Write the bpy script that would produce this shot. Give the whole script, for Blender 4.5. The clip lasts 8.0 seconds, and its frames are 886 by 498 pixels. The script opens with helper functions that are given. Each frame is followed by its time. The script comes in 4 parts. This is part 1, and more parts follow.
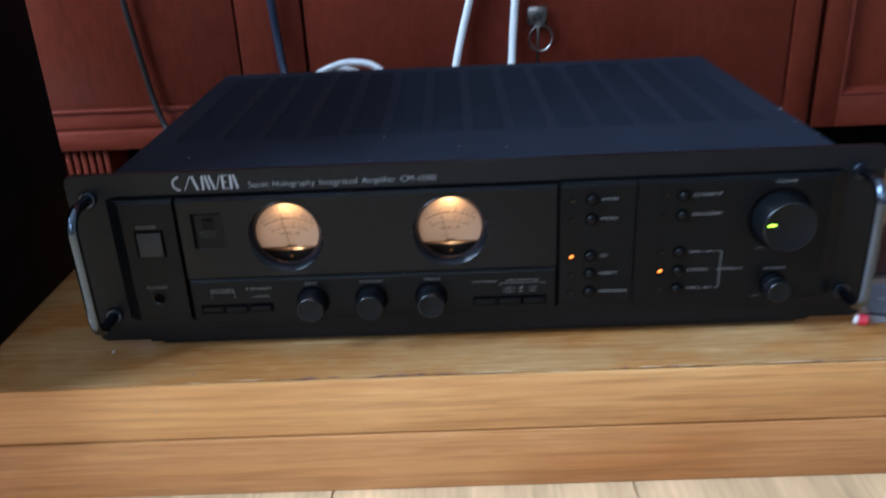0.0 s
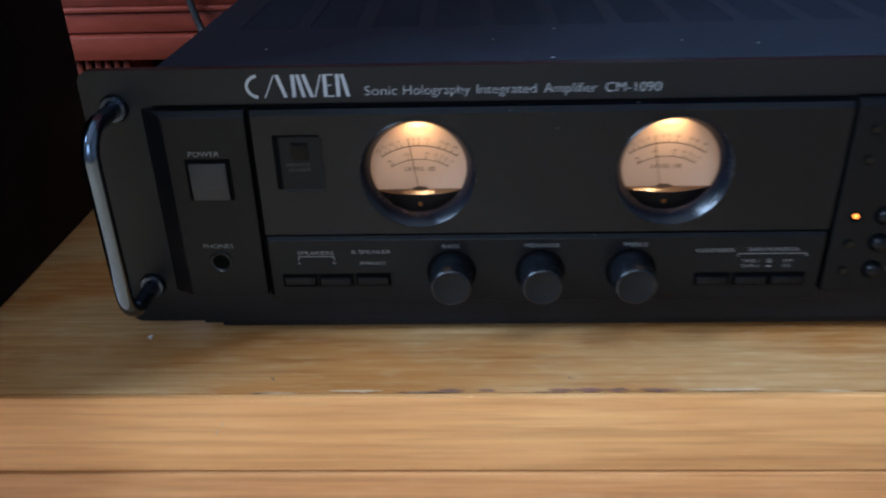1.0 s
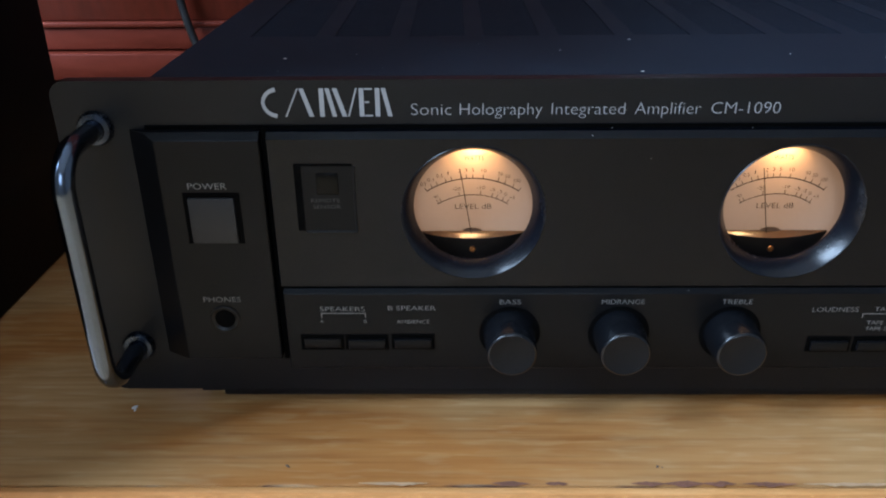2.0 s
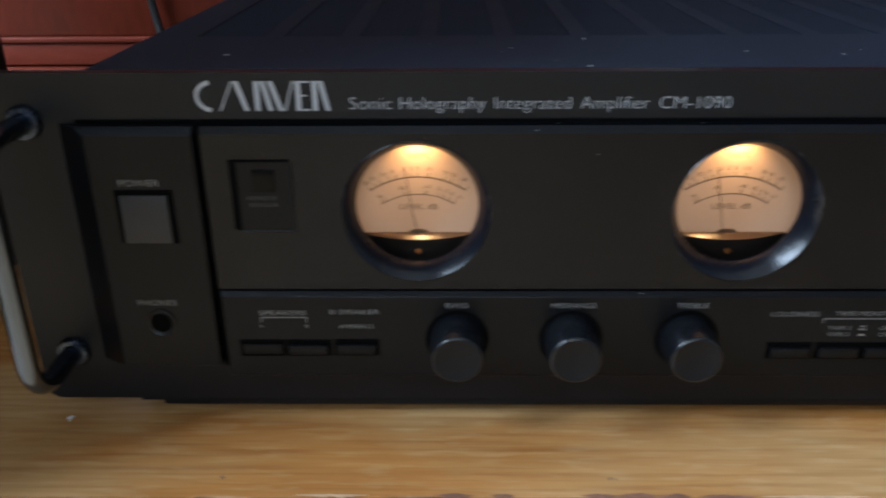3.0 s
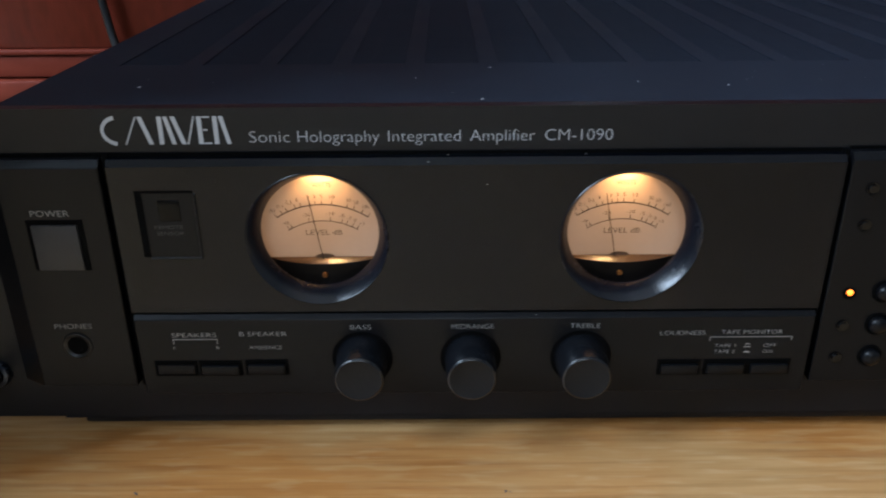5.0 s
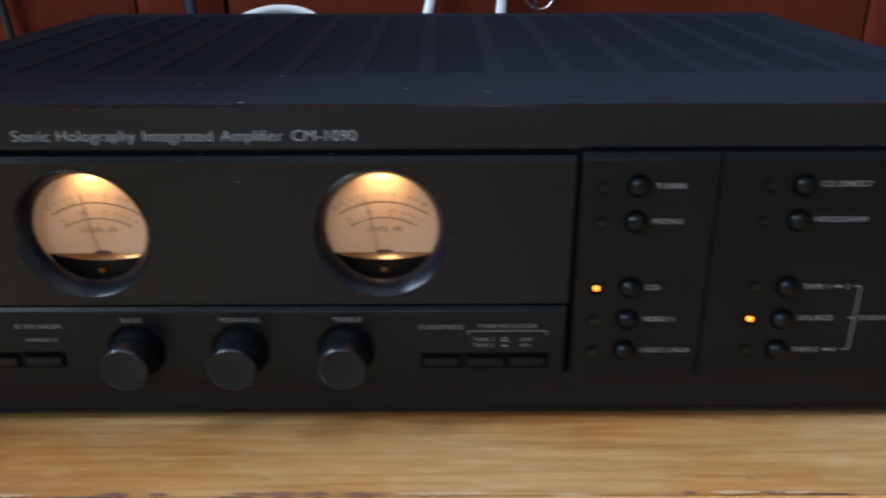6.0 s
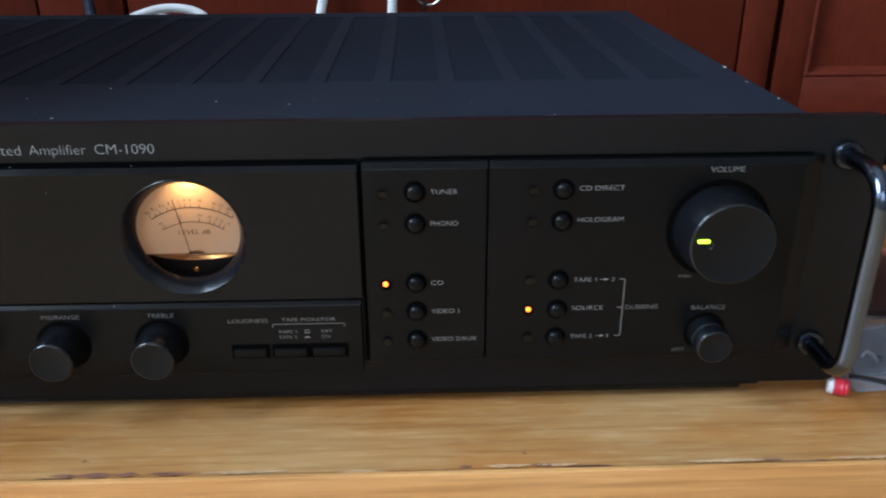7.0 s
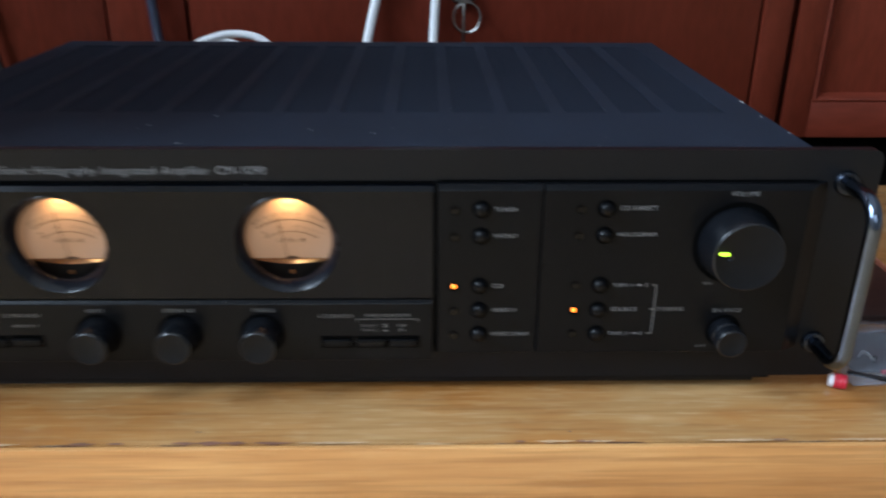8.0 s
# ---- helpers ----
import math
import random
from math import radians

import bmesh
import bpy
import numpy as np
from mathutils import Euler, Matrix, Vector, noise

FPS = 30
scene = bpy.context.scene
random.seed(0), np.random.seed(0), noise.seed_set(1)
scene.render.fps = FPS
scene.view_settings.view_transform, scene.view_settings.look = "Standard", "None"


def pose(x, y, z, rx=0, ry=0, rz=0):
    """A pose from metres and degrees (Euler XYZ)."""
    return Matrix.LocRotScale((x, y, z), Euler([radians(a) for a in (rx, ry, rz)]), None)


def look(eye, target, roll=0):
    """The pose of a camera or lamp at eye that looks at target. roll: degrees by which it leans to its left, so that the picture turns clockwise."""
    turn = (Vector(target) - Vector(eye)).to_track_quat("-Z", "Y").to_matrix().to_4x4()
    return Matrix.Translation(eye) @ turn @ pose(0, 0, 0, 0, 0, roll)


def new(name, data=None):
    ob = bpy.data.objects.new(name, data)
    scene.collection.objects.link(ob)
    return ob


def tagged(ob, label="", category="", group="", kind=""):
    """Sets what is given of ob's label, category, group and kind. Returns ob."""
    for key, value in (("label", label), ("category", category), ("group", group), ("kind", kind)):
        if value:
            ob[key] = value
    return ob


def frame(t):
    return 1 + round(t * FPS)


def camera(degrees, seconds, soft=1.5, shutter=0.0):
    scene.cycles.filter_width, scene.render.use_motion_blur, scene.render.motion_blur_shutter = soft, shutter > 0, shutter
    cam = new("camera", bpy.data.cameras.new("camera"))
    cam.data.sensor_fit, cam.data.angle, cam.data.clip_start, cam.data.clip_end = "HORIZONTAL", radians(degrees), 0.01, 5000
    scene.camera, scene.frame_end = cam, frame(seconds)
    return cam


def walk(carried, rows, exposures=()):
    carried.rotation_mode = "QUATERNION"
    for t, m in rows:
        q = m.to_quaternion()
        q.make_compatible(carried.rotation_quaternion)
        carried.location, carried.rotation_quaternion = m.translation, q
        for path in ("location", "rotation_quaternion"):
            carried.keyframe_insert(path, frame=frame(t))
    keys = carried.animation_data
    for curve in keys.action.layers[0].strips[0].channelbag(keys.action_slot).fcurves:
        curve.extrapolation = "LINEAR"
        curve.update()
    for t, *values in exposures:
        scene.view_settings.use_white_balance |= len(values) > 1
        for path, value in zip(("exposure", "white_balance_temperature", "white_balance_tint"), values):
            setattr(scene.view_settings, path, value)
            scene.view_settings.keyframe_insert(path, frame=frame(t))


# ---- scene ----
cam = camera(57.2, 8.0, soft=2.0, shutter=0.5)
PATH = [
    (0, (-0.0100, -0.4530, 0.2650), (-0.0480, 1.3745, -0.5468), -2.60),
    (0.2, (-0.0211, -0.4246, 0.2567), (-0.0846, 1.3738, -0.6150), -2.99),
    (0.5, (-0.0430, -0.3775, 0.2375), (-0.1305, 1.4117, -0.6508), -2.90),
    (0.8, (-0.0747, -0.3235, 0.2152), (-0.1540, 1.4446, -0.7156), -2.04),
    (1, (-0.0940, -0.2970, 0.2000), (-0.1570, 1.4682, -0.7381), -1.50),
    (1.2, (-0.1071, -0.2804, 0.1970), (-0.1492, 1.4828, -0.7463), -1.19),
    (1.5, (-0.1170, -0.2550, 0.1820), (-0.1690, 1.5238, -0.7309), -1.20),
    (1.7, (-0.1194, -0.2443, 0.1806), (-0.1542, 1.5420, -0.7184), -0.72),
    (2.8, (-0.1180, -0.2340, 0.1690), (-0.1440, 1.5922, -0.6461), -0.40),
    (3, (-0.1020, -0.2330, 0.1670), (-0.1300, 1.5946, -0.6448), -0.40),
    (3.5, (-0.0850, -0.2370, 0.1720), (-0.0880, 1.5969, -0.6260), -0.50),
    (4, (-0.0820, -0.2360, 0.1710), (-0.0810, 1.5983, -0.6261), -0.60),
    (4.2, (-0.0831, -0.2369, 0.1727), (-0.0639, 1.5930, -0.6345), -0.33),
    (5.3, (-0.0579, -0.2414, 0.1808), (-0.0659, 1.5815, -0.6409), -0.48),
    (5.5, (-0.0410, -0.2430, 0.1780), (-0.0290, 1.5934, -0.6142), -0.30),
    (5.8, (-0.0181, -0.2483, 0.1763), (0.0005, 1.5980, -0.5925), -0.12),
    (6, (0.0050, -0.2560, 0.1750), (0.0130, 1.5952, -0.5821), -0.10),
    (6.2, (0.0257, -0.2595, 0.1802), (0.0372, 1.5836, -0.5961), -0.08),
    (6.5, (0.0520, -0.2650, 0.1880), (0.0770, 1.5661, -0.6160), -0.20),
    (6.7, (0.0615, -0.2698, 0.1918), (0.1018, 1.5534, -0.6292), -0.36),
    (7, (0.0710, -0.2790, 0.1930), (0.1290, 1.5491, -0.6161), -0.20),
    (7.5, (0.0880, -0.2830, 0.1950), (0.1390, 1.5471, -0.6100), -0.20),
    (7.7, (0.0795, -0.2963, 0.2003), (0.1387, 1.5313, -0.6097), 0.04),
    (8, (0.0460, -0.3290, 0.2160), (0.0870, 1.5062, -0.5781), 0.40),
]
walk(cam, [(t, look(eye, target, roll)) for t, eye, target, roll in PATH],
     [(0, 0.0, 5380, 10), (1, 0.0, 5260, 10), (1.7, 0.0, 5400, 10), (2.8, -0.03, 5980, 10), (5.5, -0.04, 5980, 10), (7.2, -0.03, 6080, 10), (8, 0.0, 6080, 10)])

# ---------- exposure, sky and lamps ----------
EXPOSURE = 0.0
scene.view_settings.exposure = EXPOSURE
world = bpy.data.worlds.new("sky")
scene.world = world
world.use_nodes = True
wn = world.node_tree.nodes
sky = wn.new("ShaderNodeTexSky")
sky.sky_type, sky.sun_disc = "NISHITA", False
sky.sun_elevation, sky.sun_rotation = radians(38), radians(200)
wn["Background"].inputs["Strength"].default_value = 0.1
world.node_tree.links.new(sky.outputs[0], wn["Background"].inputs[0])


def window_lamp(name, eye, target, w, h, watts, colour):
    lamp = bpy.data.lights.new(name, "AREA")
    lamp.shape, lamp.size, lamp.size_y, lamp.energy, lamp.color = "RECTANGLE", w, h, watts, colour
    ob = new(name, lamp)
    ob.matrix_world = look(eye, target)
    return ob


window_lamp("window_light", (-1.56, -0.54, 1.35), (0.0, -0.22, 0.2), 0.85, 1.1, 99, (0.70, 0.85, 1.0))
# added fill lamp at an unseen south window, for light on the front faces
window_lamp("window_light", (-0.3, -2.56, 1.45), (-0.2, 0.0, 0.0), 1.1, 1.1, 20, (0.74, 0.87, 1.0))


def bulb(x, y, z, watts):
    """A small warm bulb under a hood that throws its light back and down over the dial."""
    lamp = bpy.data.lights.new("meter_bulb", "SPOT")
    lamp.energy, lamp.color, lamp.shadow_soft_size = watts, (1.0, 0.54, 0.20), 0.0017
    lamp.spot_size, lamp.spot_blend = radians(114), 0.2
    new("meter_bulb", lamp).matrix_world = look((x, y, z), (x, y + 0.79, z - 0.61))


for mx in (-0.1135, -0.0145):
    bulb(mx, 0.0040, 0.0957, 0.031)


# ---------- materials ----------
def material(name, colour, rough=0.5, metal=0.0, spec=0.5, vary=0.0, scale=20.0, stretch=(1, 1, 1), bump=0.0, bump_scale=None,
             rough_vary=0.0, emit=None, emit_power=0.0, coat=0.0, dark=None, random_tone=0.0):
    """A node material with two scales of noise in its colour, gloss and relief, in object space."""
    mat = bpy.data.materials.new(name)
    mat.use_nodes = True
    nt = mat.node_tree
    n, link = nt.nodes, nt.links.new
    b = n["Principled BSDF"]
    b.inputs["Base Color"].default_value = (*colour, 1)
    b.inputs["Roughness"].default_value = rough
    b.inputs["Metallic"].default_value = metal
    b.inputs["Specular IOR Level"].default_value = spec
    b.inputs["Coat Weight"].default_value = coat
    if emit:
        b.inputs["Emission Color"].default_value = (*emit, 1)
        b.inputs["Emission Strength"].default_value = emit_power
    if not (vary or bump or rough_vary):
        return mat
    tc, mp = n.new("ShaderNodeTexCoord"), n.new("ShaderNodeMapping")
    mp.inputs["Scale"].default_value = stretch
    link(tc.outputs["Object"], mp.inputs["Vector"])
    big, fine = n.new("ShaderNodeTexNoise"), n.new("ShaderNodeTexNoise")
    big.inputs["Scale"].default_value, big.inputs["Detail"].default_value = scale, 4
    fine.inputs["Scale"].default_value, fine.inputs["Detail"].default_value = (bump_scale or scale * 9), 3
    link(mp.outputs[0], big.inputs["Vector"])
    link(mp.outputs[0], fine.inputs["Vector"])
    mix = n.new("ShaderNodeMix")
    mix.data_type, mix.blend_type = "FLOAT", "MIX"
    mix.inputs[0].default_value = 0.4
    link(big.outputs[0], mix.inputs[2])
    link(fine.outputs[0], mix.inputs[3])
    fac = mix.outputs[0]
    if vary:
        ramp = n.new("ShaderNodeValToRGB")
        lo = dark or tuple(c * (1 - vary) for c in colour)
        hi = tuple(min(1, c * (1 + vary * 0.6)) for c in colour)
        ramp.color_ramp.elements[0].position, ramp.color_ramp.elements[1].position = 0.34, 0.66
        ramp.color_ramp.elements[0].color, ramp.color_ramp.elements[1].color = (*lo, 1), (*hi, 1)
        link(fac, ramp.inputs[0])
        out = ramp.outputs[0]
        if random_tone:
            info, hsv, m = n.new("ShaderNodeObjectInfo"), n.new("ShaderNodeHueSaturation"), n.new("ShaderNodeMapRange")
            m.inputs["To Min"].default_value, m.inputs["To Max"].default_value = 1 - random_tone, 1 + random_tone
            link(info.outputs["Random"], m.inputs[0])
            link(m.outputs[0], hsv.inputs["Value"])
            link(out, hsv.inputs["Color"])
            out = hsv.outputs[0]
        link(out, b.inputs["Base Color"])
    if rough_vary:
        m = n.new("ShaderNodeMapRange")
        m.inputs["From Min"].default_value, m.inputs["From Max"].default_value = 0.3, 0.7
        m.inputs["To Min"].default_value, m.inputs["To Max"].default_value = rough - rough_vary, rough + rough_vary
        link(fac, m.inputs[0])
        link(m.outputs[0], b.inputs["Roughness"])
    if bump:
        bp = n.new("ShaderNodeBump")
        bp.inputs["Strength"].default_value, bp.inputs["Distance"].default_value = bump, 0.0006
        link(fac, bp.inputs["Height"])
        link(bp.outputs[0], b.inputs["Normal"])
    return mat


def oak(name, light, dark, rough, chips=None, pore=0.45, grain=(0.04, 260), patch=(0.3, 9), warm=(0.82, 0.69, 0.53), streak=0.6):
    """Varnished oak: broad figure, fine pores along x, and chipped varnish along one edge where chips gives (y, width)."""
    mat = bpy.data.materials.new(name)
    mat.use_nodes = True
    nt = mat.node_tree
    n, link = nt.nodes, nt.links.new
    b = n["Principled BSDF"]
    tc = n.new("ShaderNodeTexCoord")

    def noise_at(stretch, scale, detail=4, distortion=0.0):
        mp, t = n.new("ShaderNodeMapping"), n.new("ShaderNodeTexNoise")
        mp.inputs["Scale"].default_value = stretch
        t.inputs["Scale"].default_value, t.inputs["Detail"].default_value, t.inputs["Distortion"].default_value = scale, detail, distortion
        link(tc.outputs["Object"], mp.inputs["Vector"])
        link(mp.outputs[0], t.inputs["Vector"])
        return t.outputs[0]

    def ramp(fac, stops):
        r = n.new("ShaderNodeValToRGB")
        for k, (p, c) in enumerate(stops):
            e = r.color_ramp.elements[k] if k < 2 else r.color_ramp.elements.new(p)
            e.position, e.color = p, (*c, 1)
        link(fac, r.inputs[0])
        return r.outputs[0]

    def blend(kind, fac, a, c):
        m = n.new("ShaderNodeMix")
        m.data_type, m.blend_type = "RGBA", kind
        if isinstance(fac, float):
            m.inputs[0].default_value = fac
        else:
            link(fac, m.inputs[0])
        link(a, m.inputs[6])
        if isinstance(c, tuple):
            m.inputs[7].default_value = (*c, 1)
        else:
            link(c, m.inputs[7])
        return m.outputs[2]

    figure = noise_at((grain[0], 1, 1), grain[1], 5, 0.4)
    broad = noise_at((patch[0], 1, 1), patch[1], 5, 0.4)
    pores = noise_at((0.035, 1, 1), 420, 2)
    streaks = noise_at((0.07, 1, 1), 250, 3, 0.5)
    flecks = noise_at((0.16, 1, 1), 330, 2, 0.3)
    base = ramp(figure, [(0.30, dark), (0.70, light)])
    tone = ramp(broad, [(0.40, warm), (0.60, (1.0, 1.0, 1.0))])
    col = blend("MULTIPLY", 1.0, base, tone)
    col = blend("MULTIPLY", streak, col, ramp(streaks, [(0.38, (0.66, 0.56, 0.44)), (0.56, (1, 1, 1))]))
    col = blend("SCREEN", streak * 0.35, col, ramp(flecks, [(0.52, (0, 0, 0)), (0.68, (0.5, 0.4, 0.24))]))
    col = blend("MULTIPLY", pore, col, ramp(pores, [(0.36, (0.55, 0.48, 0.4)), (0.5, (1, 1, 1))]))
    if chips:
        y0, w = chips
        sep, a, c = n.new("ShaderNodeSeparateXYZ"), n.new("ShaderNodeMath"), n.new("ShaderNodeMapRange")
        link(tc.outputs["Object"], sep.inputs[0])
        a.operation, a.inputs[1].default_value = "SUBTRACT", y0
        link(sep.outputs["Y"], a.inputs[0])
        c.inputs["From Min"].default_value, c.inputs["From Max"].default_value = w, 0.0
        link(a.outputs[0], c.inputs[0])
        worn = noise_at((0.35, 1, 1), 70, 4)
        m = n.new("ShaderNodeMath")
        m.operation = "MULTIPLY"
        link(c.outputs[0], m.inputs[0])
        link(worn, m.inputs[1])
        hard = n.new("ShaderNodeMapRange")
        hard.inputs["From Min"].default_value, hard.inputs["From Max"].default_value = 0.45, 0.51
        link(m.outputs[0], hard.inputs[0])
        shade = ramp(noise_at((0.5, 1, 1), 40, 2), [(0.44, (0.46, 0.30, 0.16)), (0.52, (0.085, 0.045, 0.032))])
        col = blend("MIX", hard.outputs[0], col, shade)
    link(col, b.inputs["Base Color"])
    m = n.new("ShaderNodeMapRange")
    m.inputs["To Min"].default_value, m.inputs["To Max"].default_value = rough - 0.08, rough + 0.12
    link(broad, m.inputs[0])
    link(m.outputs[0], b.inputs["Roughness"])
    bp = n.new("ShaderNodeBump")
    bp.inputs["Strength"].default_value, bp.inputs["Distance"].default_value = 0.25, 0.0004
    link(pores, bp.inputs["Height"])
    link(bp.outputs[0], b.inputs["Normal"])
    return mat


M = {
    "plate": material("black_painted_metal", (0.0048, 0.0055, 0.0070), 0.40, spec=0.23, vary=0.12, scale=30, bump=0.12, bump_scale=1800, rough_vary=0.05),
    "panel": material("black_satin_panel", (0.0028, 0.0031, 0.0040), 0.34, spec=0.15, vary=0.1, scale=25, bump=0.08, bump_scale=2200, rough_vary=0.05),
    "meter_panel": material("black_semi_gloss_panel", (0.0017, 0.0022, 0.0037), 0.19, spec=0.22, vary=0.06, scale=6, rough_vary=0.02, bump_scale=40),
    "cover": material("black_crackle_paint", (0.0146, 0.0190, 0.0296), 0.74, spec=0.10, vary=0.22, scale=18, bump=0.3, bump_scale=900, rough_vary=0.08),
    # near-black that paints in the shade of gaps, wells, slots and hollows
    "shade_black": material("painted_shade_black", (0.0007, 0.0007, 0.0007), 0.8, spec=0.05),
    "knob": material("black_plastic_knob", (0.0042, 0.0048, 0.0064), 0.25, spec=0.50, vary=0.1, scale=60, bump=0.05, bump_scale=2500, rough_vary=0.04),
    "knob_face": material("spun_dark_knob_face", (0.0060, 0.0065, 0.0078), 0.38, spec=0.15, vary=0.08, scale=80, bump=0.04, bump_scale=2500),
    "button": material("dark_push_button", (0.0024, 0.0026, 0.0033), 0.30, spec=0.17, vary=0.1, scale=60, rough_vary=0.03),
    "sensor": material("smoked_sensor_window", (0.0018, 0.0017, 0.0018), 0.22, spec=0.12),
    "power": material("grey_power_button", (0.026, 0.025, 0.0255), 0.42, spec=0.22, vary=0.12, scale=60, bump=0.05, bump_scale=1500),
    "chrome": material("polished_handle_metal", (0.115, 0.140, 0.185), 0.15, metal=1.0, vary=0.06, scale=60, rough_vary=0.06, bump=0.03, bump_scale=500),
    "collar": material("dark_metal_collar", (0.060, 0.072, 0.098), 0.28, metal=1.0, vary=0.1, scale=80, rough_vary=0.05),
    "jack": material("black_jack_socket", (0.004, 0.004, 0.004), 0.35, spec=0.3),
    "ink": material("grey_white_print", (0.26, 0.26, 0.265), 0.6),
    "ink_dim": material("dull_grey_print", (0.185, 0.18, 0.175), 0.6),
    "ink_faint": material("faint_grey_print", (0.045, 0.043, 0.042), 0.6),
    "logo": material("silver_print", (0.30, 0.315, 0.34), 0.45),
    # the card is no lamp: its emission is added to even out the bulb's light
    "dial": material("cream_dial_card_added_glow", (0.29, 0.215, 0.155), 0.7, vary=0.05, scale=60, emit=(1.0, 0.50, 0.24), emit_power=0.17),
    "dial_ink": material("black_dial_print", (0.008, 0.005, 0.004), 0.8, spec=0.05),
    "mask": material("dark_brown_meter_mask", (0.004, 0.003, 0.0025), 0.5, spec=0.12, vary=0.1, scale=60),
    "hub": material("brown_meter_hub", (0.06, 0.03, 0.014), 0.5),
    "ledge": material("brown_glossy_ledge", (0.10, 0.047, 0.020), 0.24, spec=1.0, vary=0.1, scale=60),
    "screw": material("brass_screw", (0.30, 0.13, 0.045), 0.4, metal=1.0),
    "bezel": material("gloss_black_bezel", (0.0035, 0.0045, 0.0078), 0.25, spec=0.40, vary=0.1, scale=60, rough_vary=0.04),
    "led_on": material("lit_orange_lamp", (0.9, 0.3, 0.05), 0.4, emit=(1.0, 0.20, 0.012), emit_power=3.4),
    "led_off": material("unlit_lamp", (0.002, 0.0018, 0.002), 0.14, spec=0.28),
    "pointer": material("lit_green_pointer", (0.5, 0.9, 0.1), 0.4, emit=(0.55, 1.0, 0.02), emit_power=3.0),
    "black_box": material("black_ash_veneer", (0.0040, 0.0042, 0.0050), 0.6, vary=0.3, scale=14, stretch=(1, 1, 0.1), bump=0.12, bump_scale=300, spec=0.1),
    "mahogany": material("red_mahogany_varnish", (0.121, 0.0205, 0.0102), 0.36, spec=0.22, vary=0.32, scale=7, stretch=(1, 1, 0.3), bump=0.06, bump_scale=160, rough_vary=0.07),
    "mahogany_rail": material("red_mahogany_rail", (0.131, 0.0228, 0.0118), 0.36, spec=0.22, vary=0.32, scale=9, stretch=(0.25, 1, 1), bump=0.06, bump_scale=160, rough_vary=0.07),
    "dark_board": material("dark_stained_board", (0.030, 0.0115, 0.008), 0.5, vary=0.6, scale=30, stretch=(0.2, 1, 1), bump=0.1, bump_scale=260),
    "red_edge": material("reddish_edge", (0.26, 0.085, 0.05), 0.45, vary=0.3, scale=40),
    "white_cable": material("white_cable_sheath", (0.84, 0.85, 0.86), 0.42, vary=0.07, scale=50, rough_vary=0.05),
    "black_cable": material("black_cable_sheath", (0.005, 0.0055, 0.006), 0.4, vary=0.15, scale=50, rough_vary=0.05),
    "blue_cable": material("dark_blue_cable_sheath", (0.010, 0.016, 0.036), 0.4, vary=0.15, scale=50, rough_vary=0.05),
    "steel": material("worn_steel", (0.26, 0.24, 0.22), 0.3, metal=1.0, vary=0.2, scale=200, rough_vary=0.08),
    "red_plastic": material("red_plastic", (0.60, 0.022, 0.045), 0.4, vary=0.12, scale=200),
    "white_plastic": material("white_plastic", (0.78, 0.74, 0.76), 0.4, vary=0.06, scale=200),
    "black_plastic": material("small_black_plastic", (0.012, 0.013, 0.016), 0.35, vary=0.1, scale=100),
    "grey_card": material("grey_printed_card", (0.085, 0.095, 0.115), 0.5, vary=0.35, scale=60),
    "lint": material("pale_lint", (0.7, 0.68, 0.66), 0.8),
    "crumb": material("dark_crumb", (0.09, 0.06, 0.04), 0.7),
    "paint": material("grey_wall_paint", (0.30, 0.30, 0.30), 0.7, vary=0.05, scale=2, bump=0.1, bump_scale=160),
    "ceiling": material("white_ceiling_paint", (0.84, 0.85, 0.86), 0.8, vary=0.04, scale=2),
    "window_white": material("white_window_paint", (0.78, 0.78, 0.77), 0.4, vary=0.04, scale=8),
    "oak_top": oak("varnished_oak_top", (0.445, 0.258, 0.106), (0.365, 0.198, 0.074), 0.19, chips=(-0.0409, 0.0036), pore=0.3, grain=(0.07, 110), patch=(0.5, 19), warm=(0.88, 0.68, 0.47), streak=0.34),
    "oak_edge": oak("varnished_oak_edge", (0.65, 0.340, 0.120), (0.53, 0.250, 0.080), 0.42, pore=0.35, streak=0.16),
    "oak_plinth": oak("varnished_oak_plinth", (0.555, 0.270, 0.094), (0.45, 0.196, 0.064), 0.42, pore=0.35, streak=0.16),
    "scar": material("bare_dark_wood_scar", (0.185, 0.078, 0.046), 0.7, vary=0.5, scale=220, stretch=(0.4, 1, 1)),
    "pale_scar": material("pale_lifted_varnish", (0.47, 0.30, 0.165), 0.5, vary=0.35, scale=220, stretch=(0.4, 1, 1)),
    "floor": material("pale_oak_plank", (0.64, 0.425, 0.225), 0.42, vary=0.36, scale=34, stretch=(1, 0.06, 1), bump=0.1, bump_scale=230, rough_vary=0.08, random_tone=0.07),
}


def clear_film(name, amount):
    mat = bpy.data.materials.new(name)
    mat.use_nodes = True
    nt = mat.node_tree
    n, link = nt.nodes, nt.links.new
    b = n["Principled BSDF"]
    b.inputs["Base Color"].default_value = (0.42, 0.47, 0.55, 1)
    b.inputs["Roughness"].default_value = 0.16
    b.inputs["Specular IOR Level"].default_value = 0.9
    clear, mix = n.new("ShaderNodeBsdfTransparent"), n.new("ShaderNodeMixShader")
    mix.inputs[0].default_value = amount
    link(clear.outputs[0], mix.inputs[1])
    link(b.outputs[0], mix.inputs[2])
    link(mix.outputs[0], n["Material Output"].inputs[0])
    return mat


def window_glass():
    mat = bpy.data.materials.new("clear_glass")
    mat.use_nodes = True
    b = mat.node_tree.nodes["Principled BSDF"]
    b.inputs["Roughness"].default_value, b.inputs["Transmission Weight"].default_value = 0.0, 1.0
    return mat


